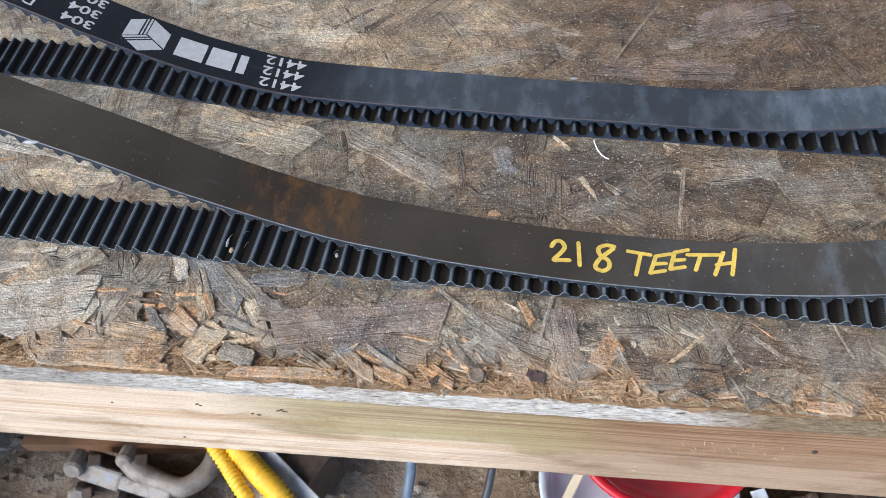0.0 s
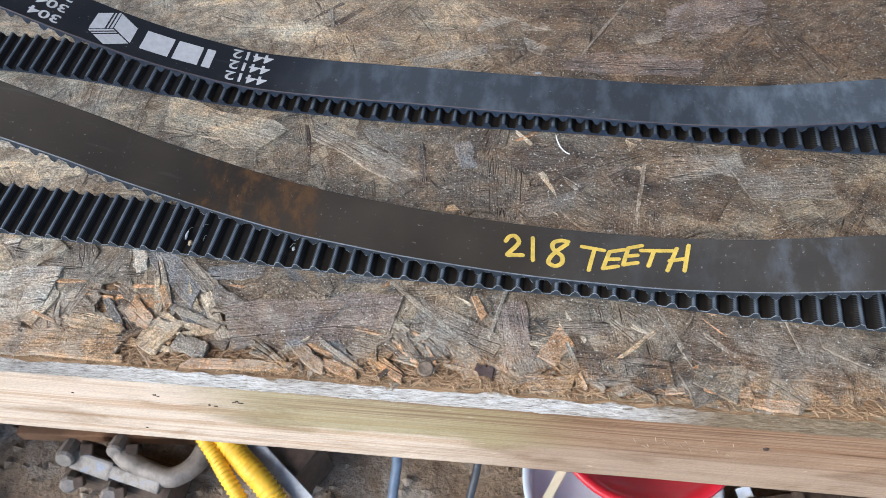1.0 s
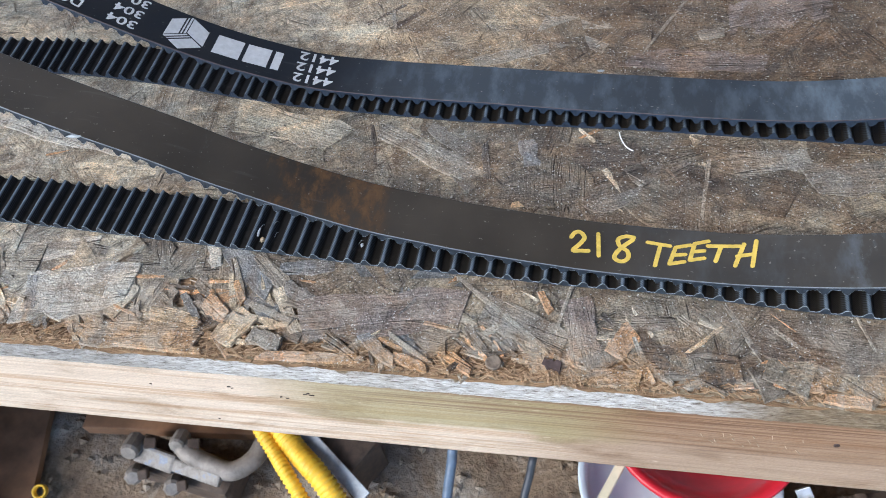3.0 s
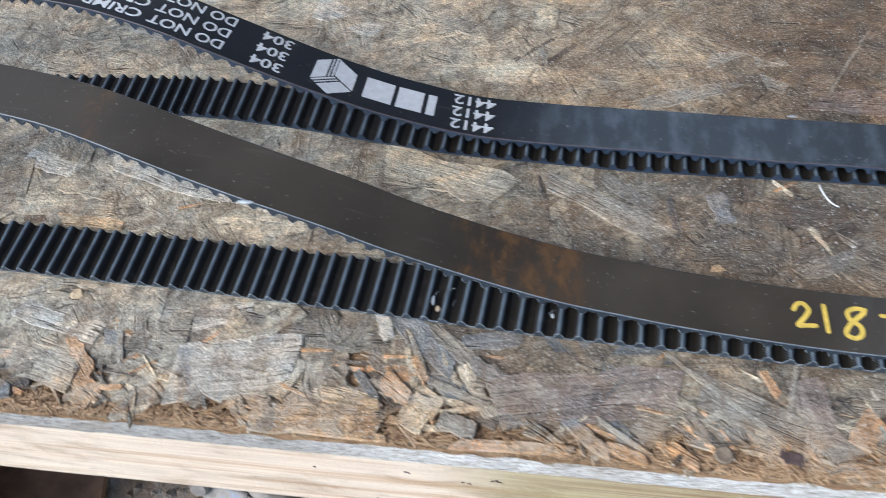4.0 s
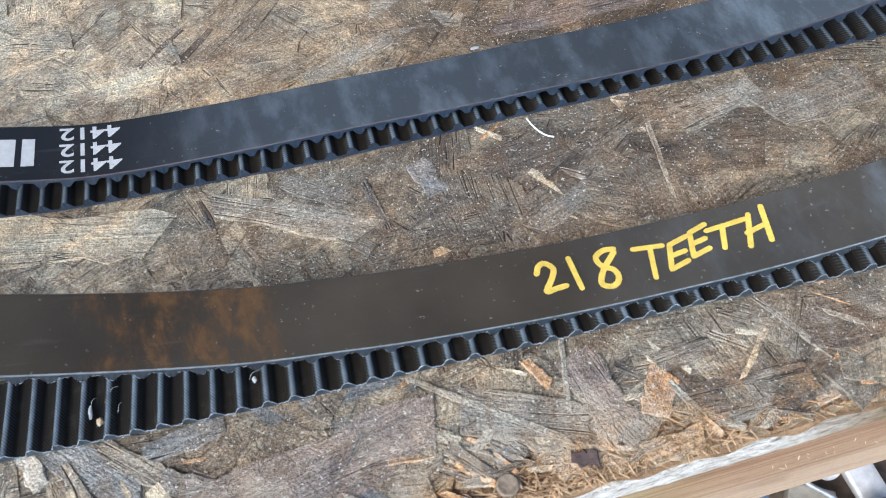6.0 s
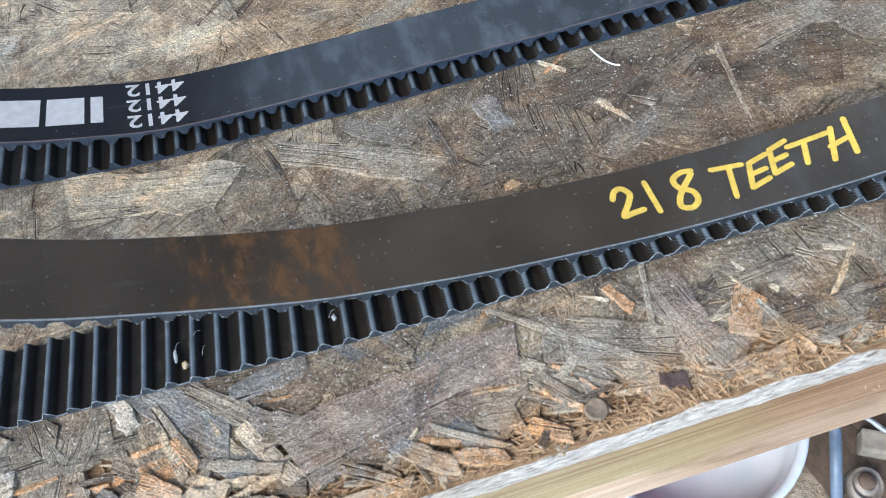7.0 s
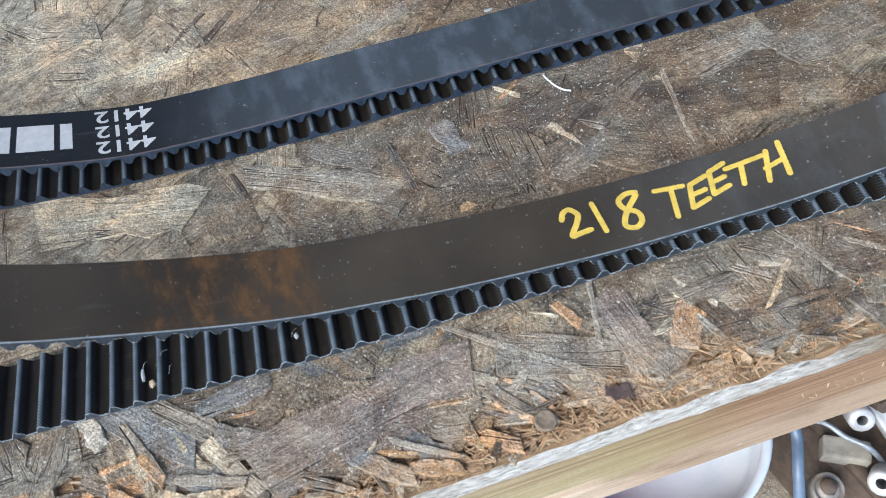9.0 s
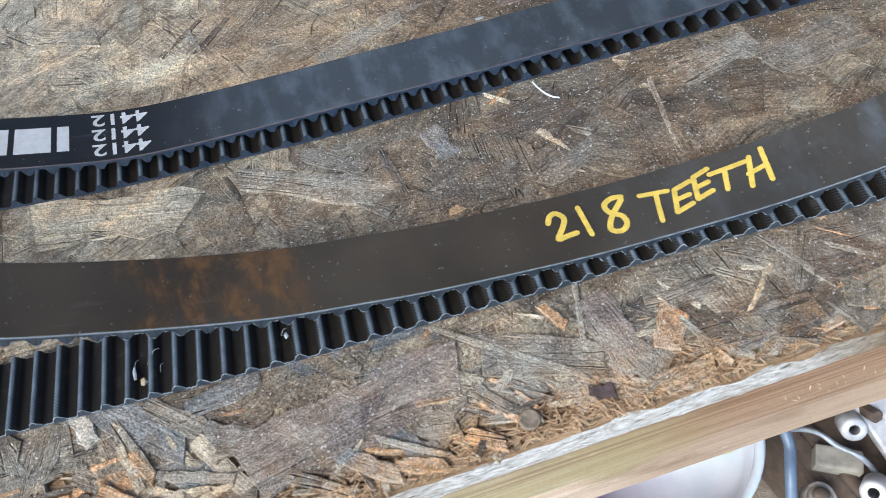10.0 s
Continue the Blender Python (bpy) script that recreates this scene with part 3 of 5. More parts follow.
def coarse(x, y):
    """How broken up the face is: most along the front and at the left, hardly at the back."""
    front = max(0.0, min(1.0, (-0.055 - y) / 0.02)) * max(0.35, min(1.0, (0.06 - x) / 0.1))
    middle = max(0.0, min(1.0, (0.065 - y) / 0.02)) * max(0.0, min(0.3, (0.03 - x) / 0.1))
    return max(front, middle)


def random_strand(r, near):
    x = r.uniform(-0.56, 0.36) if near else r.uniform(X0 + 0.03, X1 - 0.03)
    y = r.uniform(FRONT + 0.006, 0.33) if near else r.uniform(FRONT + 0.01, Y1 - 0.03)
    length = r.choice((0.03, 0.045, 0.06, 0.08, 0.10)) * r.uniform(0.7, 1.25)
    width = min(0.036, length * r.uniform(0.22, 0.50))
    turn = r.gauss(0.25, 0.7) if r.random() < 0.7 else r.uniform(0, math.pi)
    edge = max(0.0, 1 - (y - FRONT) / 0.035)
    if edge > 0.2:
        length, width, turn = length * 0.6, width * 0.6, r.gauss(0, 0.6)
    z = TOP - 0.0008 + 0.0012 * r.random() ** 1.3 - 0.0018 * edge * r.random()
    rough = coarse(x, y)
    if hollow(x, y) and r.random() < 0.9:
        return None
    if rough > 0.4 and near:
        if r.random() > 0.45:
            return None
        length, width, turn = length * 0.7, length * r.uniform(0.14, 0.34), r.gauss(-0.25, 0.75)
    y = max(y, FRONT + (abs(length / 2 * math.sin(turn)) + width / 2) * 0.9 + 0.001)
    # none may rise higher than the belts lie
    most = (0.0014 + 0.0012 * rough) / (length / 2 + width / 2)
    tilt, pitch = r.gauss(0, 0.05 + 0.08 * max(edge, rough)), r.gauss(0, 0.012 + 0.03 * max(edge, rough))
    return x, y, length, width, turn, z + 0.0009 * rough * r.random(), max(-most, min(most, tilt)), max(-most, min(most, pitch)), 0.0011 + 0.0010 * rough


def build_strands():
    r, s = random.Random(11), Strands()
    for k in range(4300):
        one = random_strand(r, k < 3500)
        if one:
            s.add(r, *one[:6], *one[6:8], *one[8:])
    tagged(s.object("strand_layer", STRAND, board), kind="stuff")
    # the topmost strands, each by itself
    for k in range(30):
        spot = random_strand(r, True)
        if spot:
            one = Strands()
            one.add(r, *spot)
            one.object("wood_strand", FLAKES["mixed"], board)
    # chips that have come loose and stand proud, most of them along the front
    for k in range(210):
        x = r.uniform(-0.46, 0.06 if k < 155 else 0.30)
        if k % 2:
            continue
        y = r.uniform(FRONT + 0.008, -0.066) if k < 155 else r.uniform(-0.01, 0.05) if k < 195 else r.uniform(0.11, 0.28)
        length = r.uniform(0.012, 0.042)
        width = length * (r.uniform(0.16, 0.45) if k < 155 else r.uniform(0.12, 0.4))
        turn = r.gauss(-0.3, 0.7)
        if hollow(x, y):
            length, width, turn = length * 0.7, width * 0.8, r.gauss(-0.7, 0.35)
        y = max(y, FRONT + abs(length / 2 * math.sin(turn)) + width / 2 + 0.002)
        tone = r.choice(("grey", "blue", "mixed", "dark", "blue", "mixed", "plum", "grey", "orange") if k < 155 else ("grey", "pale", "pale", "dark"))
        if y > 0.08 and x > 0.03:
            tone = "dark"
        one = Strands()
        one.add(r, x, y, length, width, turn, TOP + r.uniform(-0.0002, 0.0005) + 0.0005 * coarse(x, y), r.gauss(0, 0.09), r.gauss(0, 0.03), 0.0018, 0.32)
        one.object("wood_strand", FLAKES[tone], board)
    # shards heaped in the largest hollow
    for k in range(9):
        one = Strands()
        length = r.uniform(0.016, 0.034)
        one.add(r, r.uniform(-0.168, -0.078), r.uniform(-0.098, -0.064), length, length * r.uniform(0.18, 0.32), r.gauss(-0.75, 0.35), TOP + r.uniform(-0.0004, 0.0014), r.gauss(0, 0.16), r.gauss(0, 0.05), 0.0020, 0.16)
        one.object("wood_strand", FLAKES[r.choice(("blue", "grey", "dark", "plum", "pale", "orange"))], board)
    # strands that stand out: x, y, length, width, turn, tone
    for x, y, length, width, turn, tone in (
        (-0.229, -0.084, 0.071, 0.0344, 0.18, "bleached"), (-0.182, -0.111, 0.070, 0.0142, 0.04, "grey"), (-0.232, -0.058, 0.068, 0.0119, -0.03, "grey"), (-0.141, -0.103, 0.054, 0.0036, 0.61, "dark"), (-0.127, -0.107, 0.023, 0.0142, 0.97, "raw"), (-0.153, -0.054, 0.021, 0.0072, -1.17, "bleached"),
        (-0.130, -0.062, 0.048, 0.0128, -0.76, "blue"), (-0.117, -0.062, 0.033, 0.0085, -0.74, "grey"), (-0.093, -0.079, 0.031, 0.0085, -0.46, "blue"), (-0.156, -0.090, 0.018, 0.0042, -0.83, "blue"), (-0.141, -0.090, 0.019, 0.0097, -0.60, "orange"), (-0.130, -0.079, 0.015, 0.0039, -1.02, "orange"),
        (-0.095, -0.059, 0.037, 0.0092, 0.13, "blue"), (-0.043, -0.059, 0.066, 0.0109, -0.05, "blue"), (-0.047, -0.086, 0.100, 0.0247, 0.19, "plum"), (-0.110, -0.090, 0.029, 0.0038, -0.35, "pale"), (-0.108, -0.107, 0.022, 0.0088, -0.23, "grey"), (-0.065, -0.110, 0.031, 0.0039, -0.58, "grey"),
        (-0.045, -0.110, 0.025, 0.0064, -0.64, "blue"), (-0.030, -0.105, 0.030, 0.0022, -0.57, "bleached"), (-0.081, -0.121, 0.058, 0.0050, 0.03, "orange"), (-0.028, -0.115, 0.021, 0.0048, -0.29, "orange"), (-0.002, -0.115, 0.016, 0.0062, -0.52, "orange"), (0.017, -0.081, 0.071, 0.0022, -0.67, "bleached"),
        (0.032, -0.080, 0.036, 0.0013, -0.43, "pale"), (0.027, -0.087, 0.048, 0.0158, -0.39, "grey"), (0.049, -0.076, 0.030, 0.0019, -1.81, "bleached"), (0.058, -0.087, 0.036, 0.0160, -1.35, "plum"), (0.039, -0.072, 0.015, 0.0036, -1.08, "orange"), (0.080, -0.093, 0.019, 0.0119, 0.97, "orange"),
        (0.078, -0.113, 0.024, 0.0080, 0.08, "raw"), (0.111, -0.102, 0.056, 0.0181, -0.02, "dark"), (0.088, -0.098, 0.016, 0.0022, -1.19, "bleached"), (0.097, -0.109, 0.016, 0.0022, -0.66, "bleached"), (0.095, -0.081, 0.023, 0.0080, 0.09, "dark"), (0.113, -0.080, 0.016, 0.0036, -0.74, "pale"),
        (0.138, -0.082, 0.033, 0.0022, -1.09, "pale"), (0.119, -0.089, 0.023, 0.0021, -2.39, "raw"), (0.165, -0.090, 0.036, 0.0022, -0.67, "pale"), (0.196, -0.079, 0.024, 0.0012, -1.28, "pale"), (0.176, -0.086, 0.082, 0.0276, -0.11, "dark"), (0.162, -0.110, 0.022, 0.0050, -0.05, "orange"),
        (0.182, -0.117, 0.021, 0.0050, -0.05, "orange"), (-0.168, -0.117, 0.055, 0.0040, -0.02, "raw"), (0.005, -0.098, 0.019, 0.0050, -0.90, "dark"), (0.012, -0.092, 0.011, 0.0036, 0.72, "pale"), (-0.162, -0.098, 0.033, 0.0087, -0.15, "raw"), (-0.135, 0.048, 0.079, 0.0259, -0.26, "pale"),
        (-0.038, 0.028, 0.077, 0.0142, -0.49, "bleached"), (-0.003, 0.023, 0.030, 0.0041, -1.41, "blue"), (-0.027, 0.040, 0.033, 0.0096, -0.66, "grey"), (0.022, 0.032, 0.025, 0.0100, -1.29, "blue"), (0.067, 0.032, 0.044, 0.0197, 0.14, "dark"), (0.102, 0.021, 0.034, 0.0111, 0.66, "grey"),
        (0.032, -0.007, 0.012, 0.0044, 0.61, "dark"), (0.022, -0.007, 0.015, 0.0039, 0.20, "raw"), (-0.075, 0.035, 0.035, 0.0022, -1.31, "dark"), (-0.022, 0.015, 0.040, 0.0070, -0.80, "grey"), (-0.091, 0.158, 0.035, 0.0037, 0.72, "dark"), (-0.083, 0.154, 0.022, 0.0022, -1.34, "pale"),
        (-0.159, 0.171, 0.054, 0.0051, 0.28, "pale"), (-0.120, 0.136, 0.062, 0.0180, 0.00, "pale"), (0.002, 0.118, 0.050, 0.0107, -2.81, "pale"), (0.104, 0.149, 0.064, 0.0018, 1.08, "pale"), (0.182, 0.125, 0.057, 0.0035, 0.87, "dark"), (0.133, 0.141, 0.018, 0.0089, 0.17, "pale"),
        (0.179, 0.164, 0.077, 0.0324, 0.34, "plum"), (0.045, 0.140, 0.055, 0.0271, -0.28, "pale"), (0.122, 0.115, 0.086, 0.0180, -0.02, "plum"), (-0.072, 0.154, 0.030, 0.0042, 0.79, "dark"), (0.124, 0.010, 0.042, 0.0020, -1.71, "pale"), (0.158, 0.030, 0.049, 0.0206, 0.14, "grey"),
        (0.207, 0.021, 0.057, 0.0225, 0.12, "grey"), (0.098, 0.005, 0.041, 0.0044, -0.59, "pale"), (0.089, 0.004, 0.068, 0.0113, 0.42, "grey"), (-0.390, 0.195, 0.140, 0.0270, -0.55, "bleached"), (-0.297, 0.227, 0.088, 0.0308, 0.17, "bleached"), (-0.225, 0.192, 0.059, 0.0201, -0.47, "bleached"),
        (-0.296, 0.037, 0.127, 0.0155, -0.25, "bleached"), (-0.239, 0.002, 0.069, 0.0171, 0.04, "pale"), (-0.346, 0.003, 0.049, 0.0078, -0.08, "raw"), (-0.340, -0.065, 0.058, 0.0134, -0.22, "bleached"), (-0.316, -0.086, 0.030, 0.0071, -0.76, "orange"), (-0.297, -0.076, 0.035, 0.0038, -1.22, "bleached"),
        (-0.287, -0.067, 0.026, 0.0067, -1.09, "grey"), (-0.255, -0.059, 0.053, 0.0129, 0.29, "bleached"), (-0.256, -0.087, 0.024, 0.0060, -1.24, "blue"), (-0.134, -0.069, 0.028, 0.0036, -1.09, "grey"), (-0.395, 0.049, 0.045, 0.0136, -0.31, "bleached"),
    ):
        one = Strands()
        y = max(y, FRONT + abs(length / 2 * math.sin(turn)) + width / 2 + 0.001)
        if tone in ("pale", "bleached") and (x > -0.06 or width < 0.0045):
            tone = "sliver"
        proud = 0.0003 if length < 0.03 or width < 0.003 else 0.0007 if length > 0.05 and 0.02 < y < 0.055 else 0.0
        one.add(r, x, y, length, width, turn, TOP + 0.0008 + proud + 0.0011 * coarse(x, y), r.gauss(0, 0.035), 0.0, 0.0018, 0.24)
        one.object("wood_strand", FLAKES[tone], board)


build_strands()


def build_fibres():
    """Loose splinters: orange ones along the torn edge, grey ones everywhere."""
    for name, material, count, seed in (("torn_fibre_layer", SPLINTER, 9000, 21), ("loose_fibre_layer", CHIP, 900, 22)):
        r, s = random.Random(seed), Strands()
        for _ in range(count):
            if seed == 21:
                x, y = r.uniform(-0.5, 0.4), FRONT + 0.0025 + abs(r.gauss(0, r.choice((0.003, 0.006, 0.024))))
                if x > 0.10 and r.random() < 0.6:
                    continue
                turn, z = r.gauss(0, 0.8), TOP - 0.0014 + 0.0020 * r.random()
                if y > FRONT + 0.012 and noise.noise((x * 14, y * 30, 1)) < -0.02 and not hollow(x, y):
                    continue
            else:
                x, y = r.uniform(-0.56, 0.36), r.uniform(FRONT + 0.01, 0.33)
                turn, z = r.gauss(0.2, 0.9), TOP - 0.0001
            size = 0.6 if seed == 21 else 1.0
            s.add(r, x, y, size * r.uniform(0.003, 0.014), (0.15 + 0.45 * size) * r.uniform(0.0003, 0.0010), turn, z, 0, r.gauss(0, 0.05), 0.0006)
        tagged(s.object(name, material, board), kind="stuff")


build_fibres()


def build_shards():
    """Small broken shards lying loose, thickest towards the torn front."""
    r = random.Random(31)
    for name, tone, count in (("grey_shard_layer", "grey", 70), ("pale_shard_layer", "pale", 50), ("brown_shard_layer", "orange", 70), ("dark_shard_layer", "dark", 110)):
        s = Strands()
        for _ in range(count):
            x, y = r.uniform(-0.42, 0.16), min(-0.066, FRONT + 0.006 + abs(r.gauss(0.014, 0.02)))
            if r.random() < 0.22:
                x, y = r.uniform(-0.3, 0.12), r.uniform(-0.012, 0.055)
            length = r.uniform(0.006, 0.024)
            s.add(r, x, y, length, r.uniform(0.0009, 0.0030), r.gauss(-0.35, 0.6), TOP + 0.0002 + 0.0012 * r.random() * (0.3 + coarse(x, y)), r.gauss(0, 0.3), r.gauss(0, 0.07), 0.0013, 0.2)
        tagged(s.object(name, SHARDS[tone], board), kind="stuff")


SHARDS = {t: strand_material(t + "_shards", t, True) for t in ("grey", "pale", "orange", "dark")}
build_shards()


KX, KZ = 0.1890, -0.0420     # a knot in the rail
SCRATCH = make_plain("scratched_wood", (0.60, 0.49, 0.37), 0.7)


def build_rail():
    """Softwood rail on edge under the front of the board."""
    rail = empty("bench_rail", "pale planed softwood rail with green damp stain and scuffs", "timber")
    bm, nx = bmesh.new(), 120
    sect = [(0.0, -0.0175), (0.0, -0.020), (0.0, -0.03), (0.0, -0.045), (0.0, -0.06), (0.0, -0.08), (0.0, -0.0985), (0.0012, -0.1035), (0.004, -0.1062), (0.038, -0.1065), (0.038, -0.0175)]
    rings = []
    for k in range(nx + 1):
        x = X0 + (X1 - X0) * k / nx
        rings.append([bm.verts.new((x, FRONT - 0.0006 + y + 0.0004 * noise.noise((x * 12, z * 30, 1)), TOP + z + (0.0007 * noise.noise((x * 8, 7, y)) if z < -0.1 else 0))) for y, z in sect])
    m = len(sect)
    for a, b in zip(rings, rings[1:]):
        for k in range(m):
            bm.faces.new((a[k], a[(k + 1) % m], b[(k + 1) % m], b[k]))
    bm.faces.new(rings[0]), bm.faces.new(rings[-1])
    part("rail", bm, TIMBER, rail, smooth=False)
    r = random.Random(8)
    for x, z in ((-0.0895, -0.0345), (-0.0915, -0.036), (-0.088, -0.0365), (-0.104, -0.0435), (-0.1075, -0.0425), (-0.135, -0.036), (-0.1365, -0.0345), (-0.187, -0.040), (-0.16, -0.085)):
        part("dent", block((r.uniform(0.0012, 0.0032), 0.0005, r.uniform(0.0005, 0.0011)), (x, FRONT - 0.0008, TOP + z), 0.0002, (0, r.uniform(-40, 40), 0)), KNOT, rail, "dark dent in the wood")
    part("knot", lathe([(0.0001, 0.0005), (0.0007, 0.0004), (0.0010, 0.0002), (0.0014, 0.0005), (0.0017, -0.0004)], (KX, FRONT - 0.0006, TOP + KZ), 20, (90, 0, 0)), KNOT, rail, "small dark knot", smooth=True)
    for k in range(14):
        x, z, long = KX + r.gauss(-0.052, 0.016), KZ + r.gauss(-0.004, 0.006), r.uniform(0.002, 0.006)
        part("scratch", block((0.0003, 0.0003, long), (x, FRONT - 0.0009, TOP + z), 0.0001, (0, r.gauss(-25, 12), 0)), SCRATCH, rail, "pale scratch in the wood")
    for x in (X0 + 0.05, X1 - 0.05):
        part("leg", block((0.089, 0.038, TOP - 0.1065), (x, FRONT + 0.0195, (TOP - 0.1065) / 2), 0.003), TIMBER, rail)
    return rail


build_rail()
# unseen panels, added to keep light out from under the bench
tagged(part("back_panel", block((X1 - X0, 0.015, TOP - 0.025), ((X0 + X1) / 2, Y1 - 0.01, (TOP - 0.025) / 2 + 0.002), 0.001), OLD_WOOD, None), "unseen brown panel added to shade under the bench from behind", "panel")
for x in (X0 + 0.008, X1 - 0.008):
    tagged(part("side_panel", block((0.015, Y1 - FRONT - 0.07, TOP - 0.025), (x, (Y1 + FRONT) / 2 + 0.01, (TOP - 0.025) / 2 + 0.002), 0.001), OLD_WOOD, None), "unseen brown panel added to shade under the bench from the end", "panel")


# ---- toothed belts ----
WIDTH, TOOTH = 0.0325, 0.0039


class Belt:
    """A closed toothed belt lying in a flat loop. upper, lower: (x, y, height of the back) from left to right."""

    def __init__(self, upper, lower, pitch, back, skew=1.0, far=0.09, tooth=TOOTH, laid=None):
        (ux, uy, uz), (lx, ly, lz) = upper[-1], lower[-1]
        vx, vy, vz = upper[0]
        wx, wy, wz = lower[0]
        rz, lzm = (uz + lz) / 2, (vz + wz) / 2
        right = [(max(ux, lx) + 0.045, (uy + ly) / 2 + 0.002, rz + 0.6 * (uz - lz)), (max(ux, lx) + 0.075, (uy + ly) / 2, rz + 0.006), (max(ux, lx) + 0.05, (uy + ly) / 2, lz + 0.001)]
        left = [(min(vx, wx) - 0.05, (vy + wy) / 2, wz + 0.001), (min(vx, wx) - far, (vy + wy) / 2, lzm), (min(vx, wx) - 0.05, (vy + wy) / 2, vz)]
        loop = list(upper) + right + list(reversed(lower)) + left
        pts = spline(loop + loop[:1], 24)
        dist = [0.0]
        for a, b in zip(pts, pts[1:]):
            dist.append(dist[-1] + (b - a).length)
        self.length = dist[-1]
        self.back, self.tooth = back, tooth
        self.teeth = round(self.length / pitch)
        self.step = 18
        n = self.teeth * self.step
        d = np.array(dist)
        xyz = np.array(pts)
        s = np.arange(n) * self.length / n
        self.p = np.stack([np.interp(s, d, xyz[:, k]) for k in range(3)], 1)
        for _ in range(160):
            self.p = 0.5 * self.p + 0.25 * (np.roll(self.p, 1, 0) + np.roll(self.p, -1, 0))
        self.t = np.roll(self.p, -1, 0) - np.roll(self.p, 1, 0)
        self.t /= np.linalg.norm(self.t, axis=1, keepdims=True)
        flat = np.abs(self.t[:, 0]) > 0.75
        head = np.where(flat, self.t[:, 1] / np.where(flat, self.t[:, 0], 1), 0)
        idx = np.arange(n)
        head = np.interp(idx, idx[flat], head[flat], period=n)
        head = np.where(self.t[:, 0] < -0.3, head * skew, head)
        self.w = np.stack([-np.sin(np.arctan(head)), np.cos(np.arctan(head)), 0 * head], 1)
        self.n = np.cross(self.t, self.w)
        self.n /= np.linalg.norm(self.n, axis=1, keepdims=True)
        top = int(np.argmax(self.p[:, 0]))
        self.s, self.count = s, n
        self.turn = idx / self.step
        if laid:
            # the lower strand's teeth where the loop has settled: x of a crown, its number
            under = np.where((idx > top) & (self.t[:, 0] < -0.3) & (self.p[:, 0] > laid[0][0]) & (self.p[:, 0] < laid[-1][0]))[0]
            told = 0.0 - np.interp(self.p[under, 0], [q[0] for q in laid], [q[1] for q in laid])
            told += round(self.turn[under[0]] - told[0])
            self.turn[: under[0]] += told[0] - self.turn[under[0]]
            self.turn[under[-1] + 1 :] += told[-1] - self.turn[under[-1]]
            self.turn[under] = told
        self.up_x, self.up_i = self.p[:top, 0], idx[:top]

    def on_back(self, x, w, lift=0.0):
        """A place on the upper strand's back: x along the bench, w across the belt."""
        i = float(np.interp(x, self.up_x, self.up_i))
        a, f = int(i), i - int(i)
        mixed = lambda q: q[a] * (1 - f) + q[a + 1] * f
        return tuple(mixed(self.p) + mixed(self.w) * w + mixed(self.n) * lift)

    def along(self, x, ds):
        """The x that lies ds metres further along the belt than x."""
        i = float(np.interp(x, self.up_x, self.up_i)) + ds * self.count / self.length
        return float(np.interp(i, self.up_i, self.up_x))

    def build(self, name, label, rubber, edging, lip, frayed=None):
        thing = empty(name, label, "belt", group="toothed belts on the bench")
        n, hw = self.count, WIDTH / 2
        u = ((self.turn + 0.5) % 1.0) - 0.5
        q = np.clip((np.abs(u) - 0.09) / 0.22, 0, 1)
        depth = self.back + self.tooth * (1 - np.clip(q, 0, 1) ** 1.5) ** 1.5 * (1 - 0.10 * np.clip(np.abs(u) / 0.10, 0, 1) ** 2)
        ragged = 0.00012 * np.sin(np.arange(n) * 1.7) + 0.0001 * np.sin(np.arange(n) * 0.43)
        verts = []
        for off, side in ((0.0, -hw + 0.0004), (0.0, hw - 0.0004), (-0.0004, hw), (None, hw), (None, -hw), (-0.0004, -hw)):
            d = -depth if off is None else np.full(n, off)
            wave = ragged * np.sign(side) * (off is None)
            verts.append(self.p + self.w * (side + wave[:, None]) + self.n * d[:, None])
        ring = 6
        v = np.stack(verts, 1).reshape(-1, 3)
        uv = [(self.s[i], (-hw, hw, hw, hw + 0.004, -hw - 0.004, -hw)[k]) for i in range(n) for k in range(ring)]
        for k, (pname, mat) in enumerate((("belt_back", rubber), ("toothed_face", FABRIC), ("belt_edge", edging), ("belt_lip", lip))):
            quads = (((0, 1),), ((3, 4),), ((2, 3), (4, 5)), ((5, 0), (1, 2)))[k]
            faces = []
            for i in range(n):
                j = (i + 1) % n
                faces += [(i * ring + q, j * ring + q, j * ring + p, i * ring + p) for q, p in quads]
            ob = mesh_object(pname, v.tolist(), faces, [mat], thing, uv, smooth=k < 2)
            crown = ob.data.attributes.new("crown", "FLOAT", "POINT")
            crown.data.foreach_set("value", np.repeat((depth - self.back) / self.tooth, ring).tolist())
            bm = bmesh.new()
            bm.from_mesh(ob.data)
            bmesh.ops.delete(bm, geom=[q for q in bm.verts if not q.link_faces], context="VERTS")
            bm.to_mesh(ob.data)
            bm.free()
        if frayed:
            verts, faces = [], []
            for side in (-1, 1):
                for lo, out in ((0.0, 0.0002), (0.00045, 0.0003)):
                    fray = 0.00035 * np.abs(np.sin(np.arange(n) * 2.3) * np.sin(np.arange(n) * 0.37 + side))
                    verts.append(self.p + self.w * (side * (hw + out + ragged))[:, None] + self.n * (-depth + lo * (0.4 + fray / 0.00035))[:, None])
            v = np.stack(verts, 1).reshape(-1, 3).tolist()
            for i in range(n):
                j = (i + 1) % n
                faces += [(i * 4 + q, j * 4 + q, j * 4 + q + 1, i * 4 + q + 1) for q in (0, 2)]
            tagged(mesh_object("frayed_rim", v, faces, [frayed], thing), "pale frayed rim of the tooth fabric")
        return thing


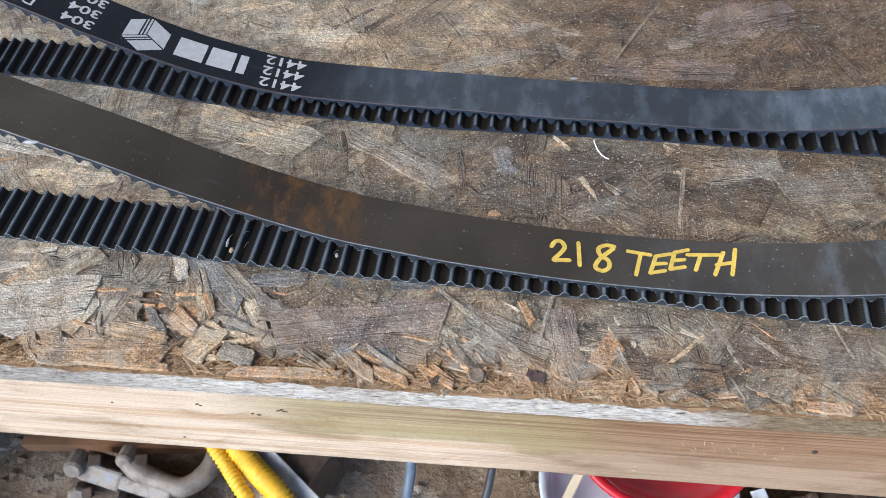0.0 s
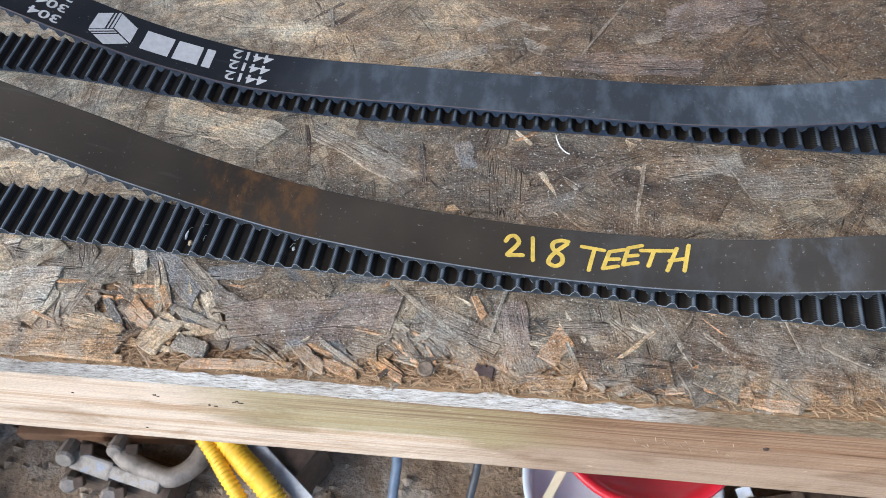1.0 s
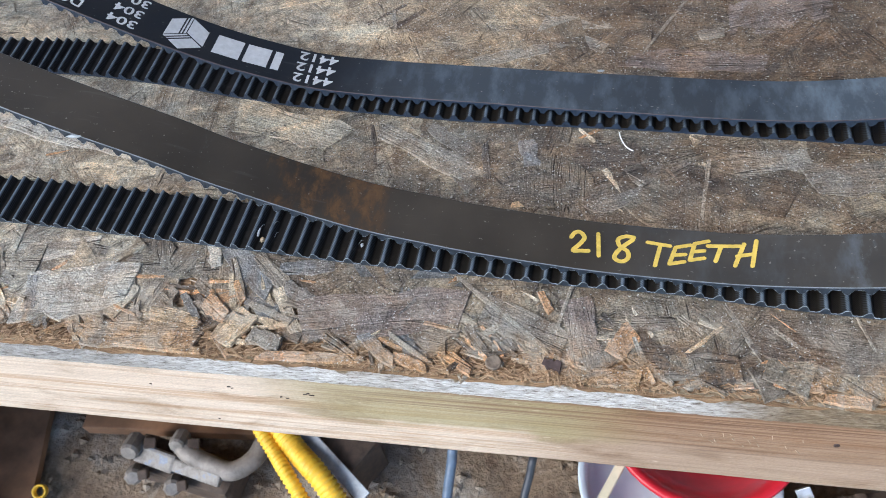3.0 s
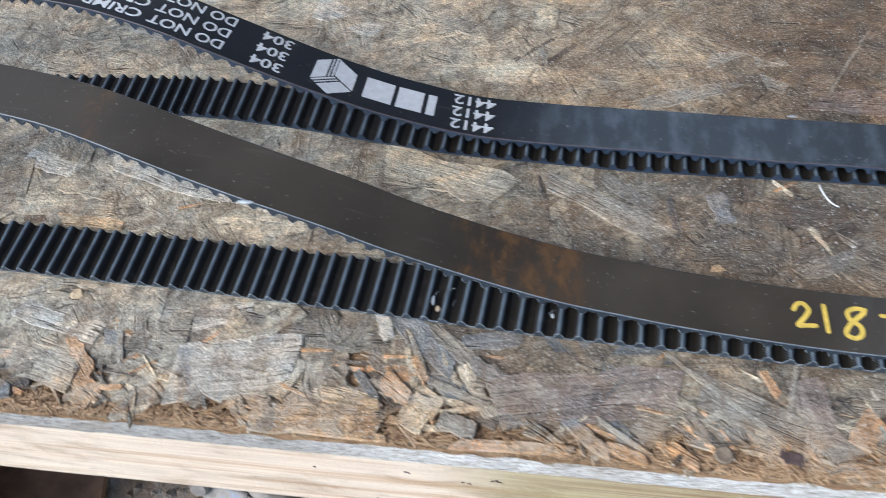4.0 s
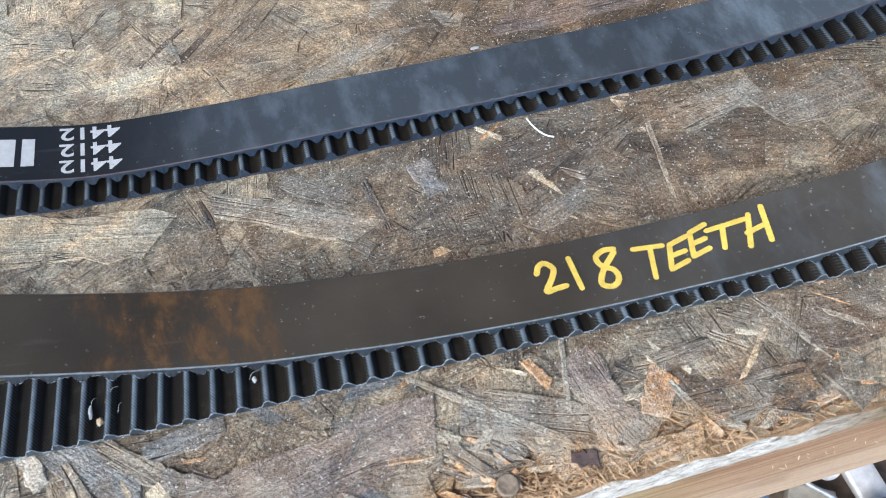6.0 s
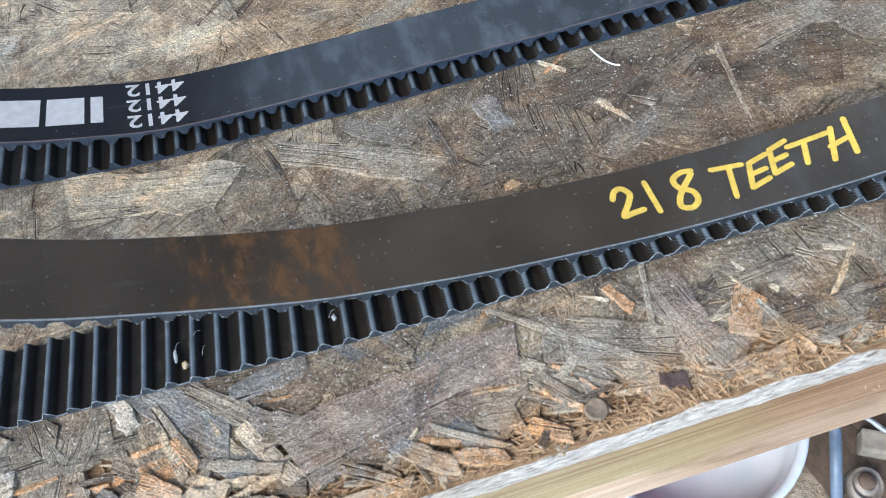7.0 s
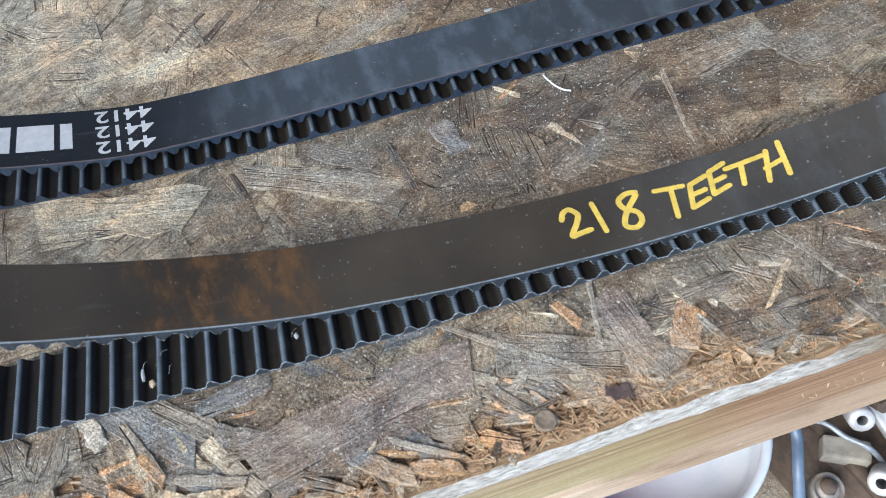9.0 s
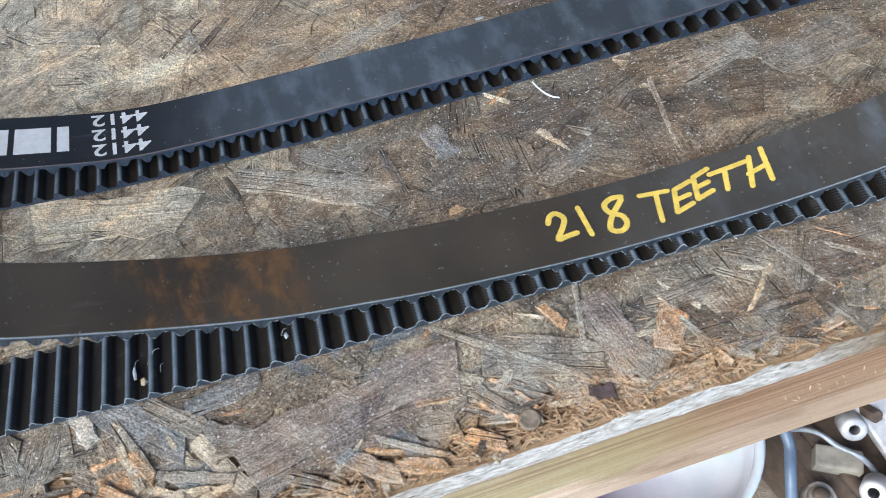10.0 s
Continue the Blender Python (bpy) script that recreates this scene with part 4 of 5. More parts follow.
T = TOP
belt_a = Belt(
    [(x, y, T + z) for x, y, z in ((-0.42, 0.034, 0.094), (-0.355, 0.0215, 0.093), (-0.316, 0.0127, 0.0915), (-0.277, 0.0003, 0.089), (-0.242, -0.0090, 0.0825), (-0.208, -0.0168, 0.0755), (-0.17, -0.0222, 0.0635), (-0.145, -0.0256, 0.0535), (-0.115, -0.0278, 0.0415), (-0.09, -0.0296, 0.0325), (-0.06, -0.0325, 0.0248), (-0.03, -0.0350, 0.0202), (0.0, -0.0373, 0.0160), (0.05, -0.0402, 0.0112), (0.08, -0.0420, 0.0102), (0.107, -0.0432, 0.0100), (0.136, -0.0455, 0.0120), (0.163, -0.0480, 0.0168), (0.188, -0.0503, 0.0225), (0.212, -0.0513, 0.028), (0.26, -0.053, 0.037), (0.34, -0.055, 0.044), (0.42, -0.056, 0.044))],
    [(x, y, T + 0.0010) for x, y in ((-0.42, -0.0175), (-0.387, -0.0190), (-0.329, -0.0222), (-0.274, -0.0248), (-0.22, -0.0284), (-0.166, -0.0322), (-0.128, -0.0348), (-0.063, -0.0398), (0.0, -0.0428), (0.05, -0.0455), (0.108, -0.0472), (0.136, -0.0498), (0.164, -0.0520), (0.218, -0.0550), (0.30, -0.059), (0.42, -0.063))],
    0.00985, 0.0020, laid=[(-0.404, -29), (-0.374, -26), (-0.121, 0), (0.009, 13), (0.1985, 32), (0.2485, 37)],
)
belt_b = Belt(
    [(x, y, T + z) for x, y, z in ((-0.45, 0.129, 0.086), (-0.39, 0.1207, 0.0875), (-0.345, 0.1120, 0.0865), (-0.30, 0.1005, 0.0810), (-0.26, 0.0930, 0.0675), (-0.219, 0.0872, 0.0515), (-0.18, 0.0845, 0.0355), (-0.15, 0.0830, 0.0260), (-0.12, 0.0825, 0.0175), (-0.086, 0.0825, 0.0130), (-0.042, 0.0803, 0.0118), (0.0, 0.0780, 0.0116), (0.048, 0.0735, 0.0126), (0.085, 0.0700, 0.0145), (0.118, 0.0662, 0.0162), (0.15, 0.0630, 0.0182), (0.18, 0.0595, 0.0220), (0.21, 0.0582, 0.0260), (0.235, 0.0580, 0.0295), (0.30, 0.058, 0.037), (0.40, 0.059, 0.040))],
    [(x, y, T + 0.0010) for x, y in ((-0.45, 0.108), (-0.38, 0.1085), (-0.324, 0.1080), (-0.29, 0.1060), (-0.261, 0.1025), (-0.22, 0.0963), (-0.179, 0.0885), (-0.14, 0.0820), (-0.102, 0.0782), (-0.065, 0.0752), (-0.029, 0.0722), (0.006, 0.0708), (0.041, 0.0696), (0.075, 0.0688), (0.109, 0.0672), (0.141, 0.0655), (0.174, 0.0639), (0.206, 0.0623), (0.243, 0.0610), (0.32, 0.060), (0.40, 0.060))],
    0.0101, 0.0019, 0.35, 0.0925, 0.0036,
    [(-0.35, -7), (-0.332, -5), (-0.316, -3), (-0.287, 0), (-0.224, 6), (-0.178, 10), (-0.137, 14), (-0.0365, 24), (0.0633, 34), (0.1633, 44), (0.2353, 51), (0.2855, 56)],
)
thing_a = belt_a.build("timing_belt", "brown-black toothed rubber belt with rust stains and yellow handwriting", RUBBER_A, EDGE_A, LIP_A, FRAY)
thing_b = belt_b.build("timing_belt", "blue-black toothed rubber belt with white printed lettering", RUBBER_B, EDGE_B, LIP_B)


def ink(name, shapes, belt, material, parent, label, lift=0.00012):
    """Flat shapes, given as outlines of (x, w) in the belt's back, laid on it as thin ink."""
    verts, faces = [], []
    for outline in shapes:
        b = len(verts)
        verts += [belt.on_back(x, w, lift) for x, w in outline]
        faces.append(tuple(range(b, len(verts))))
    ob = mesh_object(name, verts, faces, [material], parent)
    return tagged(ob, label)


def lettering(text, belt, x_mid, w_mid, length, height, parent):
    """Printed letters on the belt's back, upside down to one who stands at the bench."""
    cu = bpy.data.curves.new("lettering", "FONT")
    cu.body, cu.size, cu.resolution_u, cu.offset = text, 1.0, 3, 0.018
    tmp = new("lettering", cu)
    me = tmp.evaluated_get(bpy.context.evaluated_depsgraph_get()).to_mesh()
    co = [tuple(v.co) for v in me.vertices]
    faces = [tuple(p.vertices) for p in me.polygons]
    bpy.data.objects.remove(tmp)
    lo, hi = [min(c[k] for c in co) for k in (0, 1)], [max(c[k] for c in co) for k in (0, 1)]
    verts = []
    for x, y, _ in co:
        along, across = -((x - lo[0]) / (hi[0] - lo[0]) - 0.5) * length, -((y - lo[1]) / (hi[1] - lo[1]) - 0.5) * height
        w = min(max(w_mid + across, -WIDTH / 2 + 0.0004), WIDTH / 2 - 0.0004)
        verts.append(belt.on_back(belt.along(x_mid, along), w, 0.00012))
    return tagged(mesh_object("lettering", verts, faces, [PRINT], parent), "white printed lettering")


for w in (-0.0098, 0.0, 0.0098):
    lettering("4412", belt_b, -0.1202, w + 0.0003, 0.0262, 0.0076, thing_b)
    lettering("304", belt_b, -0.237, w + 0.0006, 0.0190, 0.0068, thing_b)
    lettering("DO", belt_b, -0.269, w + 0.001, 0.0165, 0.0068, thing_b)
    lettering("NOT", belt_b, -0.292, w + 0.001, 0.0255, 0.0068, thing_b)
    lettering("CRIMP", belt_b, -0.328, w + 0.001, 0.0400, 0.0068, thing_b)
# the maker's mark, as plain shapes: a cube in outline and three blocks
hexa = [(belt_b.along(-0.2015, 0.0150 * math.cos(a)), 0.0150 * math.sin(a)) for a in (radians(30 + 60 * k) for k in range(6))]
mid = (belt_b.along(-0.2015, 0.0), 0.0)


def shrunk(outline, k):
    cx, cw = sum(p[0] for p in outline) / len(outline), sum(p[1] for p in outline) / len(outline)
    return [(cx + (x - cx) * k, cw + (w - cw) * k) for x, w in outline]


def banded(a, b, c, d, cuts):
    """A four-cornered face a b c d cut into bands along a to b; cuts: from, to."""
    lerp = lambda p, q, f: (p[0] + (q[0] - p[0]) * f, p[1] + (q[1] - p[1]) * f)
    return [[lerp(a, d, f), lerp(b, c, f), lerp(b, c, g), lerp(a, d, g)] for f, g in cuts]


WHOLE, LINED = ((0.04, 0.96),), ((0.03, 0.13), (0.20, 0.27), (0.34, 0.97))
for k in (1, 3, 5):
    for q in banded(mid, hexa[k], hexa[(k + 1) % 6], hexa[(k + 2) % 6], LINED if k < 5 else WHOLE):
        ink("maker_mark", [shrunk(q, 0.97)], belt_b, PRINT, thing_b, "white band of the cube mark")
for a, b in ((-0.1840, -0.1675), (-0.1650, -0.1500), (-0.1475, -0.1425)):
    ink("maker_mark", [[(a, -0.008), (b, -0.008), (b, 0.008), (a, 0.008)]], belt_b, PRINT, thing_b, "white block mark")


def stroke(points, width):
    """A brush stroke with round ends, as quads and caps in (x, w)."""
    pts = [Vector((*p, 0)) for p in points]
    pts = spline(pts, 5) if len(pts) > 2 else [pts[0].lerp(pts[1], k / 6) for k in range(7)]
    out = []
    for a, b in zip(pts, pts[1:]):
        if (b - a).length < 1e-7:
            continue
        n = (b - a).normalized().cross(Vector((0, 0, 1))) * width / 2
        out.append([tuple(q[:2]) for q in (a + n, b + n, b - n, a - n)])
    for p in pts:
        out.append([(p.x + width / 2 * math.cos(t), p.y + width / 2 * math.sin(t)) for t in (math.pi * k / 4 for k in range(8))])
    return out


# handwriting, 218 TEETH: strokes in millimetres along the bench and across the belt
CURVED = [
    [(50.4, 3.6), (52.0, 6.8), (54.8, 7.7), (57.4, 4.4), (55.6, 0.2), (52.2, -4.9), (56.0, -4.5), (60.3, -4.0)],
    [(83.3, 7.9), (79.0, 8.2), (75.2, 5.7), (76.3, 1.5), (80.5, -1.5), (81.0, -5.8), (77.8, -8.4), (74.0, -6.4), (76.3, -0.7), (82.9, 6.4)],
]
STRAIGHT = [
    [(64.4, 7.9), (65.9, -6.5)], [(90.6, 5.7), (102.3, 4.4)], [(97.3, 4.6), (94.9, -8.9)],
    [(112.5, 6.1), (105.1, 3.9)], [(105.1, 3.9), (102.2, -7.0)], [(102.2, -7.0), (109.8, -4.8)], [(104.3, -1.1), (110.1, -0.2)],
    [(121.3, 9.6), (114.5, 7.3)], [(114.5, 7.3), (112.4, -3.6)], [(112.4, -3.6), (119.6, -1.5)], [(113.6, 1.9), (119.4, 3.2)],
    [(121.0, 6.4), (136.7, 7.6)], [(127.6, 6.9), (125.2, -3.0)], [(138.7, 9.1), (134.7, -5.0)], [(144.5, 11.4), (143.0, -4.6)], [(135.5, 1.1), (143.8, 3.1)],
]
shapes = []
for line in CURVED + STRAIGHT:
    shapes += stroke([(u / 1000, w / 1000) for u, w in line], 0.0022 if len(line) == 2 else 0.0024)
verts, faces = [], []
for i, outline in enumerate(shapes):
    b = len(verts)
    verts += [belt_a.on_back(x, w, 0.00014 + 0.0000006 * i) for x, w in outline]
    faces.append(tuple(range(b, len(verts))))
tagged(mesh_object("handwriting", verts, faces, [PAINT], thing_a), "yellow handwriting reading 218 TEETH")

# ---- small things on the bench ----
NAIL = make_plain("dull_nail_steel", (0.20, 0.155, 0.115), 0.7, 0.3, 0.4, 500, 0.0006)
WHITE = make_plain("white_plastic_thread", (0.75, 0.76, 0.75), 0.5, 0, 0.1, 200)
CRUMB = make_plain("pale_wood_crumb", (0.36, 0.27, 0.17), 0.8, 0, 0.4, 400)
FLUFF = make_plain("grey_fluff", (0.34, 0.37, 0.39), 0.9, 0, 0.2, 400)

nail = tagged(part("nail", lathe([(0.0001, 0.0002), (0.0030, 0.0003), (0.0036, 0.0006), (0.0041, 0.0003), (0.0043, -0.0006), (0.0016, -0.0008), (0.0015, -0.02), (0.0001, -0.021)], (0.0155, -0.110, TOP + 0.0014), 28), NAIL, None, smooth=True), "flat round nail head sunk in the strand board", "nail")
tagged(part("thread", tube([(0.0752, 0.0500, TOP + 0.0016), (0.0760, 0.0455, TOP + 0.0022), (0.0778, 0.0405, TOP + 0.0024), (0.0806, 0.0372, TOP + 0.0018), (0.0836, 0.0356, TOP + 0.0014)], 0.00042, 8), WHITE, None, smooth=True), "curved white plastic thread lying on the board", "thread")


def crumb(name, at, size, material, label, category, seed):
    """A small uneven lump."""
    r, bm = random.Random(seed), bmesh.new()
    bmesh.ops.create_icosphere(bm, subdivisions=2, radius=1.0)
    for v in bm.verts:
        k = 1 + 0.35 * noise.noise(v.co * 1.7 + Vector((seed, 0, 0)))
        v.co = Vector((at[0] + v.co.x * k * size[0], at[1] + v.co.y * k * size[1], at[2] + v.co.z * k * size[2]))
    return tagged(part(name, bm, material, None), label, category)


bark = Strands()
bark.add(random.Random(4), 0.0445, -0.1085, 0.0100, 0.0048, -0.3, TOP + 0.0016, 0.12, 0.05, 0.0014, 0.45)
tagged(bark.object("bark_chip", KNOT, None), "dark purple-brown chip of bark on the board", "chip")
for k, (x, y, turn) in enumerate(((-0.119, -0.034, 0.5), (-0.117, -0.042, 1.2), (-0.127, -0.037, 1.0), (-0.124, -0.047, 0.2), (-0.066, -0.044, 0.8))):
    dx, dy = 0.0020 * math.cos(turn), 0.0020 * math.sin(turn)
    tagged(part("fibre", tube([(x - dx, y - dy, TOP + 0.0064), (x, y + 0.0006, TOP + 0.0072), (x + dx, y + dy, TOP + 0.0064)], 0.00008, 5, 4), FLUFF, None), "fine white fibre caught on the belt teeth", "fibre", "fibres on the belt teeth")
crumb("wood_crumb", (-0.1215, -0.036, TOP + 0.0046), (0.0016, 0.0040, 0.0012), CRUMB, "pale wood crumb caught between the belt teeth", "crumb", 5)
crumb("wood_crumb", (-0.1255, -0.0445, TOP + 0.0044), (0.0014, 0.0018, 0.0010), CRUMB, "pale wood crumb caught between the belt teeth", "crumb", 6)
crumb("fluff", (-0.1285, -0.0405, TOP + 0.0056), (0.0007, 0.0032, 0.0006), FLUFF, "white fluff stuck on the belt teeth", "fluff", 7)
crumb("fluff", (-0.0657, -0.0452, TOP + 0.0052), (0.0009, 0.0014, 0.0006), FLUFF, "white fluff stuck on the belt teeth", "fluff", 8)
crumb("paint_fleck", (0.0484, -0.0568, TOP + 0.0056), (0.0010, 0.0012, 0.0005), make_plain("pale_green_paint", (0.42, 0.55, 0.36), 0.6), "pale green paint fleck on a belt tooth", "fleck", 9)
crumb("fluff", (0.0624, 0.0905, TOP + 0.0135), (0.0022, 0.0010, 0.0003), FLUFF, "white fluff on the edge of the belt", "fluff", 10)

fluff_at = belt_a.on_back(-0.210, -0.0168, -0.0008)
crumb("fluff", fluff_at, (0.0042, 0.0011, 0.0008), FLUFF, "white fluff stuck to the edge of the belt", "fluff", 11)
crumb("wood_crumb", (-0.333, -0.048, TOP + 0.0022), (0.0050, 0.0036, 0.0022), CRUMB, "pale wood crumb lying beside the belt", "crumb", 12)

# ---- things on the floor under the bench ----
YELLOW = make_plain("yellow_hose_plastic", (0.78, 0.47, 0.04), 0.4, 0, 0.15, 60)
CAST = make_plain("grey_cast_metal", (0.21, 0.185, 0.165), 0.6, 0.2, 0.45, 70, 0.0008)
PALE_CAST = make_plain("pale_cast_metal", (0.40, 0.40, 0.41), 0.5, 0.2, 0.25, 70, 0.0006)
RUST = make_plain("rusty_brown_iron", (0.085, 0.060, 0.046), 0.8, 0.2, 0.5, 90, 0.0006)
BLACK = make_plain("black_cable_sheath", (0.03, 0.035, 0.045), 0.45, 0, 0.3, 90)
BLUE = make_plain("blue_grey_cable_sheath", (0.09, 0.13, 0.19), 0.4, 0, 0.2, 90)
RED = make_plain("red_bucket_plastic", (0.55, 0.02, 0.035), 0.32, 0, 0.15, 40)
PLY = make_plain("red_brown_plywood", (0.22, 0.115, 0.062), 0.7, 0, 0.4, 24)
STEEL = make_plain("scuffed_zinc_steel", (0.62, 0.64, 0.66), 0.4, 0.6, 0.2, 80)
DULL_STEEL = make_plain("dull_scuffed_steel", (0.30, 0.33, 0.37), 0.5, 0.4, 0.4, 60)
CREAM = make_plain("cream_plastic", (0.56, 0.52, 0.37), 0.6, 0, 0.1, 60)


def make_clear():
    m = Mat("cloudy_clear_plastic", 0.25)
    m.b.inputs["Transmission Weight"].default_value = 0.25
    m.b.inputs["IOR"].default_value = 1.3
    n = m.noise(m.coord("Position"), 30.0, 4.0)
    return m.done(m.ramp(n, (0.3, (0.56, 0.65, 0.73)), (0.7, (0.68, 0.75, 0.81))), 0.25)


CLEAR = make_clear()

for name, pts, rad in (("corrugated_hose", [(-0.41, 0.16, 0.09), (-0.333, 0.058, 0.110), (-0.300, 0.022, 0.110), (-0.258, -0.024, 0.108), (-0.19, -0.10, 0.03)], 0.0085), ("corrugated_hose", [(-0.36, 0.15, 0.10), (-0.306, 0.062, 0.110), (-0.272, 0.026, 0.110), (-0.224, -0.014, 0.108), (-0.14, -0.10, 0.03)], 0.0135)):
    tagged(part(name, tube(pts, rad, 18, 8, 0.0011, 0.0062), YELLOW, None, smooth=True), "yellow corrugated plastic hose lying under the bench", "hose", "hoses under the bench")
tagged(part("metal_strip", block((0.12, 0.018, 0.003), (-0.228, 0.020, 0.096), 0.0008, (18, 6, -38)), DULL_STEEL, None), "pale scuffed metal strip propped beside the hoses", "strip")
tagged(part("brick", block((0.09, 0.07, 0.085), (-0.235, 0.052, 0.043), 0.004, (0, 0, -30)), RUST, None), "brown dusty brick under the metal strip", "brick")

def make_worn_cast():
    """Cast metal with rubbed blue paint left on it."""
    m = Mat("worn_blue_cast", 0.55, 0.2)
    pos = m.coord("Position")
    n = m.noise(pos, 55.0, 5.0, 0.65)
    c = m.ramp(n, (0.38, (0.12, 0.108, 0.098)), (0.54, (0.21, 0.195, 0.18)), (0.62, (0.15, 0.18, 0.24)), (0.72, (0.25, 0.26, 0.27)))
    return m.done(c, 0.55, m.bump(n, 0.0006, 0.8))


WORN_CAST = make_worn_cast()
clamp = empty("pipe_clamp", "grey cast metal pipe clamp with square nuts, dusty", "clamp")
part("pipe", tube([(-0.439, 0.031, 0.076), (-0.424, 0.020, 0.074), (-0.400, 0.012, 0.070), (-0.366, 0.006, 0.066), (-0.342, 0.026, 0.062), (-0.334, 0.060, 0.060), (-0.332, 0.10, 0.055)], 0.0125, 18), CAST, clamp, smooth=True)
part("arm", joined(block((0.118, 0.017, 0.010), (-0.432, 0.004, 0.068), 0.003, (24, 0, -12)), block((0.06, 0.024, 0.012), (-0.470, 0.012, 0.068), 0.004, (24, 0, -12))), WORN_CAST, clamp, "grey arm with rubbed blue paint")
part("lug", lathe([(0.0001, 0.014), (0.010, 0.014), (0.0125, 0.010), (0.0125, -0.014), (0.0001, -0.014)], (-0.503, 0.022, 0.076), 10, (62, 10, 0)), CAST, clamp)
part("lug", lathe([(0.0001, 0.012), (0.009, 0.012), (0.011, 0.009), (0.011, -0.012), (0.0001, -0.012)], (-0.439, 0.033, 0.082), 10, (60, 8, 0)), CAST, clamp)
for at in ((-0.482, 0.028, 0.074), (-0.421, 0.031, 0.078)):
    part("nut", block((0.015, 0.014, 0.014), at, 0.002, (10, 20, 15)), RUST, clamp, "rusty nut")
for at in ((-0.497, -0.009, 0.058), (-0.441, -0.017, 0.056)):
    part("bolt_head", lathe([(0.0001, 0.013), (0.008, 0.013), (0.0115, 0.009), (0.0115, -0.013), (0.0001, -0.013)], at, 8, (40, 10, 20)), CAST, clamp)
    part("nut", block((0.012, 0.013, 0.020), (at[0] + 0.014, at[1] + 0.001, at[2] + 0.004), 0.002, (30, 10, 20)), RUST, clamp, "rusty nut")
part("foot", block((0.15, 0.05, 0.05), (-0.44, 0.015, 0.026), 0.008, (0, 0, -10)), RUST, clamp, "rusty base")

tagged(part("plywood_sheet", block((0.34, 0.42, 0.012), (-0.848, 0.06, 0.016), 0.001, (0, 0, 13)), PLY, None), "red-brown plywood sheet lying on the floor", "plywood")
tagged(part("offcut", block((0.30, 0.035, 0.030), (-0.80, -0.060, 0.037), 0.002, (0, 0, -14)), TIMBER, None), "pale softwood offcut lying on the plywood", "offcut")
tagged(part("plank", block((0.30, 0.12, 0.022), (-0.47, 0.125, 0.016), 0.002, (0, 0, 3)), PLY, None), "brown dusty plank lying on the floor", "plank")

for pts, mat, rad, label in (
    ([(-0.075, 0.16, 0.02), (-0.080, 0.06, 0.11), (-0.082, 0.03, 0.10), (-0.086, -0.01, 0.07), (-0.09, -0.12, 0.012)], BLUE, 0.0062, "blue-grey cable hanging under the bench"),
    ([(0.03, 0.16, 0.02), (0.016, 0.06, 0.10), (0.011, 0.03, 0.092), (0.004, -0.005, 0.07), (-0.01, -0.12, 0.010)], BLACK, 0.0048, "black cable hanging under the bench"),
    ([(0.40, -0.02, 0.03), (0.30, -0.012, 0.16), (0.285, -0.04, 0.165), (0.268, -0.085, 0.14), (0.26, -0.17, 0.012)], BLUE, 0.0055, "blue-grey cable curving beside the tub"),
    ([(0.27, 0.02, 0.05), (0.312, -0.022, 0.15), (0.33, -0.05, 0.16), (0.352, -0.075, 0.15), (0.41, -0.12, 0.02)], DULL_STEEL, 0.0026, "bare grey wire curving over the floor"),
):
    tagged(part("cable", tube(pts, rad, 10), mat, None, smooth=True), label, "cable", "cables under the bench")

ring = tagged(part("cap_ring", lathe([(0.0065, 0.0), (0.0095, 0.0), (0.0098, 0.008), (0.0085, 0.0095), (0.0065, 0.008), (0.0065, 0.0)], (-0.640, -0.034, 0.022), 28, (20, 12, 0)), YELLOW, None, smooth=True), "small yellow plastic cap ring lying on the floor", "cap")
bowl = empty("bowl", "red plastic bowl with a rolled rim, set in the clear tub", "bowl")
part("bowl_wall", lathe([(0.0001, -0.075), (0.060, -0.075), (0.066, -0.070), (0.093, -0.012), (0.098, -0.008), (0.1055, 0.0), (0.1035, 0.004), (0.096, 0.001), (0.088, -0.012), (0.060, -0.068), (0.0001, -0.069)], (0.196, 0.082, 0.198), 56, (5, 0, 0)), RED, bowl, smooth=True)
tub = empty("tub", "cloudy clear plastic tub with a folded rim", "tub")
part("tub_wall", lathe([(0.0001, 0.002), (0.088, 0.002), (0.095, 0.008), (0.101, 0.150), (0.098, 0.150), (0.094, 0.124), (0.090, 0.119), (0.0001, 0.118)], (0.173, 0.021, 0.0), 56), CLEAR, tub, smooth=True)
part("rim", lathe([(0.098, 0.1502), (0.105, 0.1502), (0.107, 0.158), (0.104, 0.160), (0.098, 0.156), (0.098, 0.1502)], (0.173, 0.021, 0.0), 56), CLEAR, tub, smooth=True)
tagged(part("bar", block((0.070, 0.016, 0.010), (0.216, -0.004, 0.125), 0.003, (0, 0, -5)), CREAM, None), "cream plastic bar lying inside the clear tub", "bar")
tagged(part("stick", block((0.010, 0.12, 0.008), (0.103, 0.012, 0.152), 0.002, (6, 0, -26)), CREAM, None), "cream plastic stick leaning in the clear tub", "stick")
tagged(part("tin_shard", block((0.05, 0.016, 0.004), (0.315, 0.012, 0.125), 0.001, (25, 30, -60)), STEEL, None), "bright bent tin shard on the floor heap", "shard")
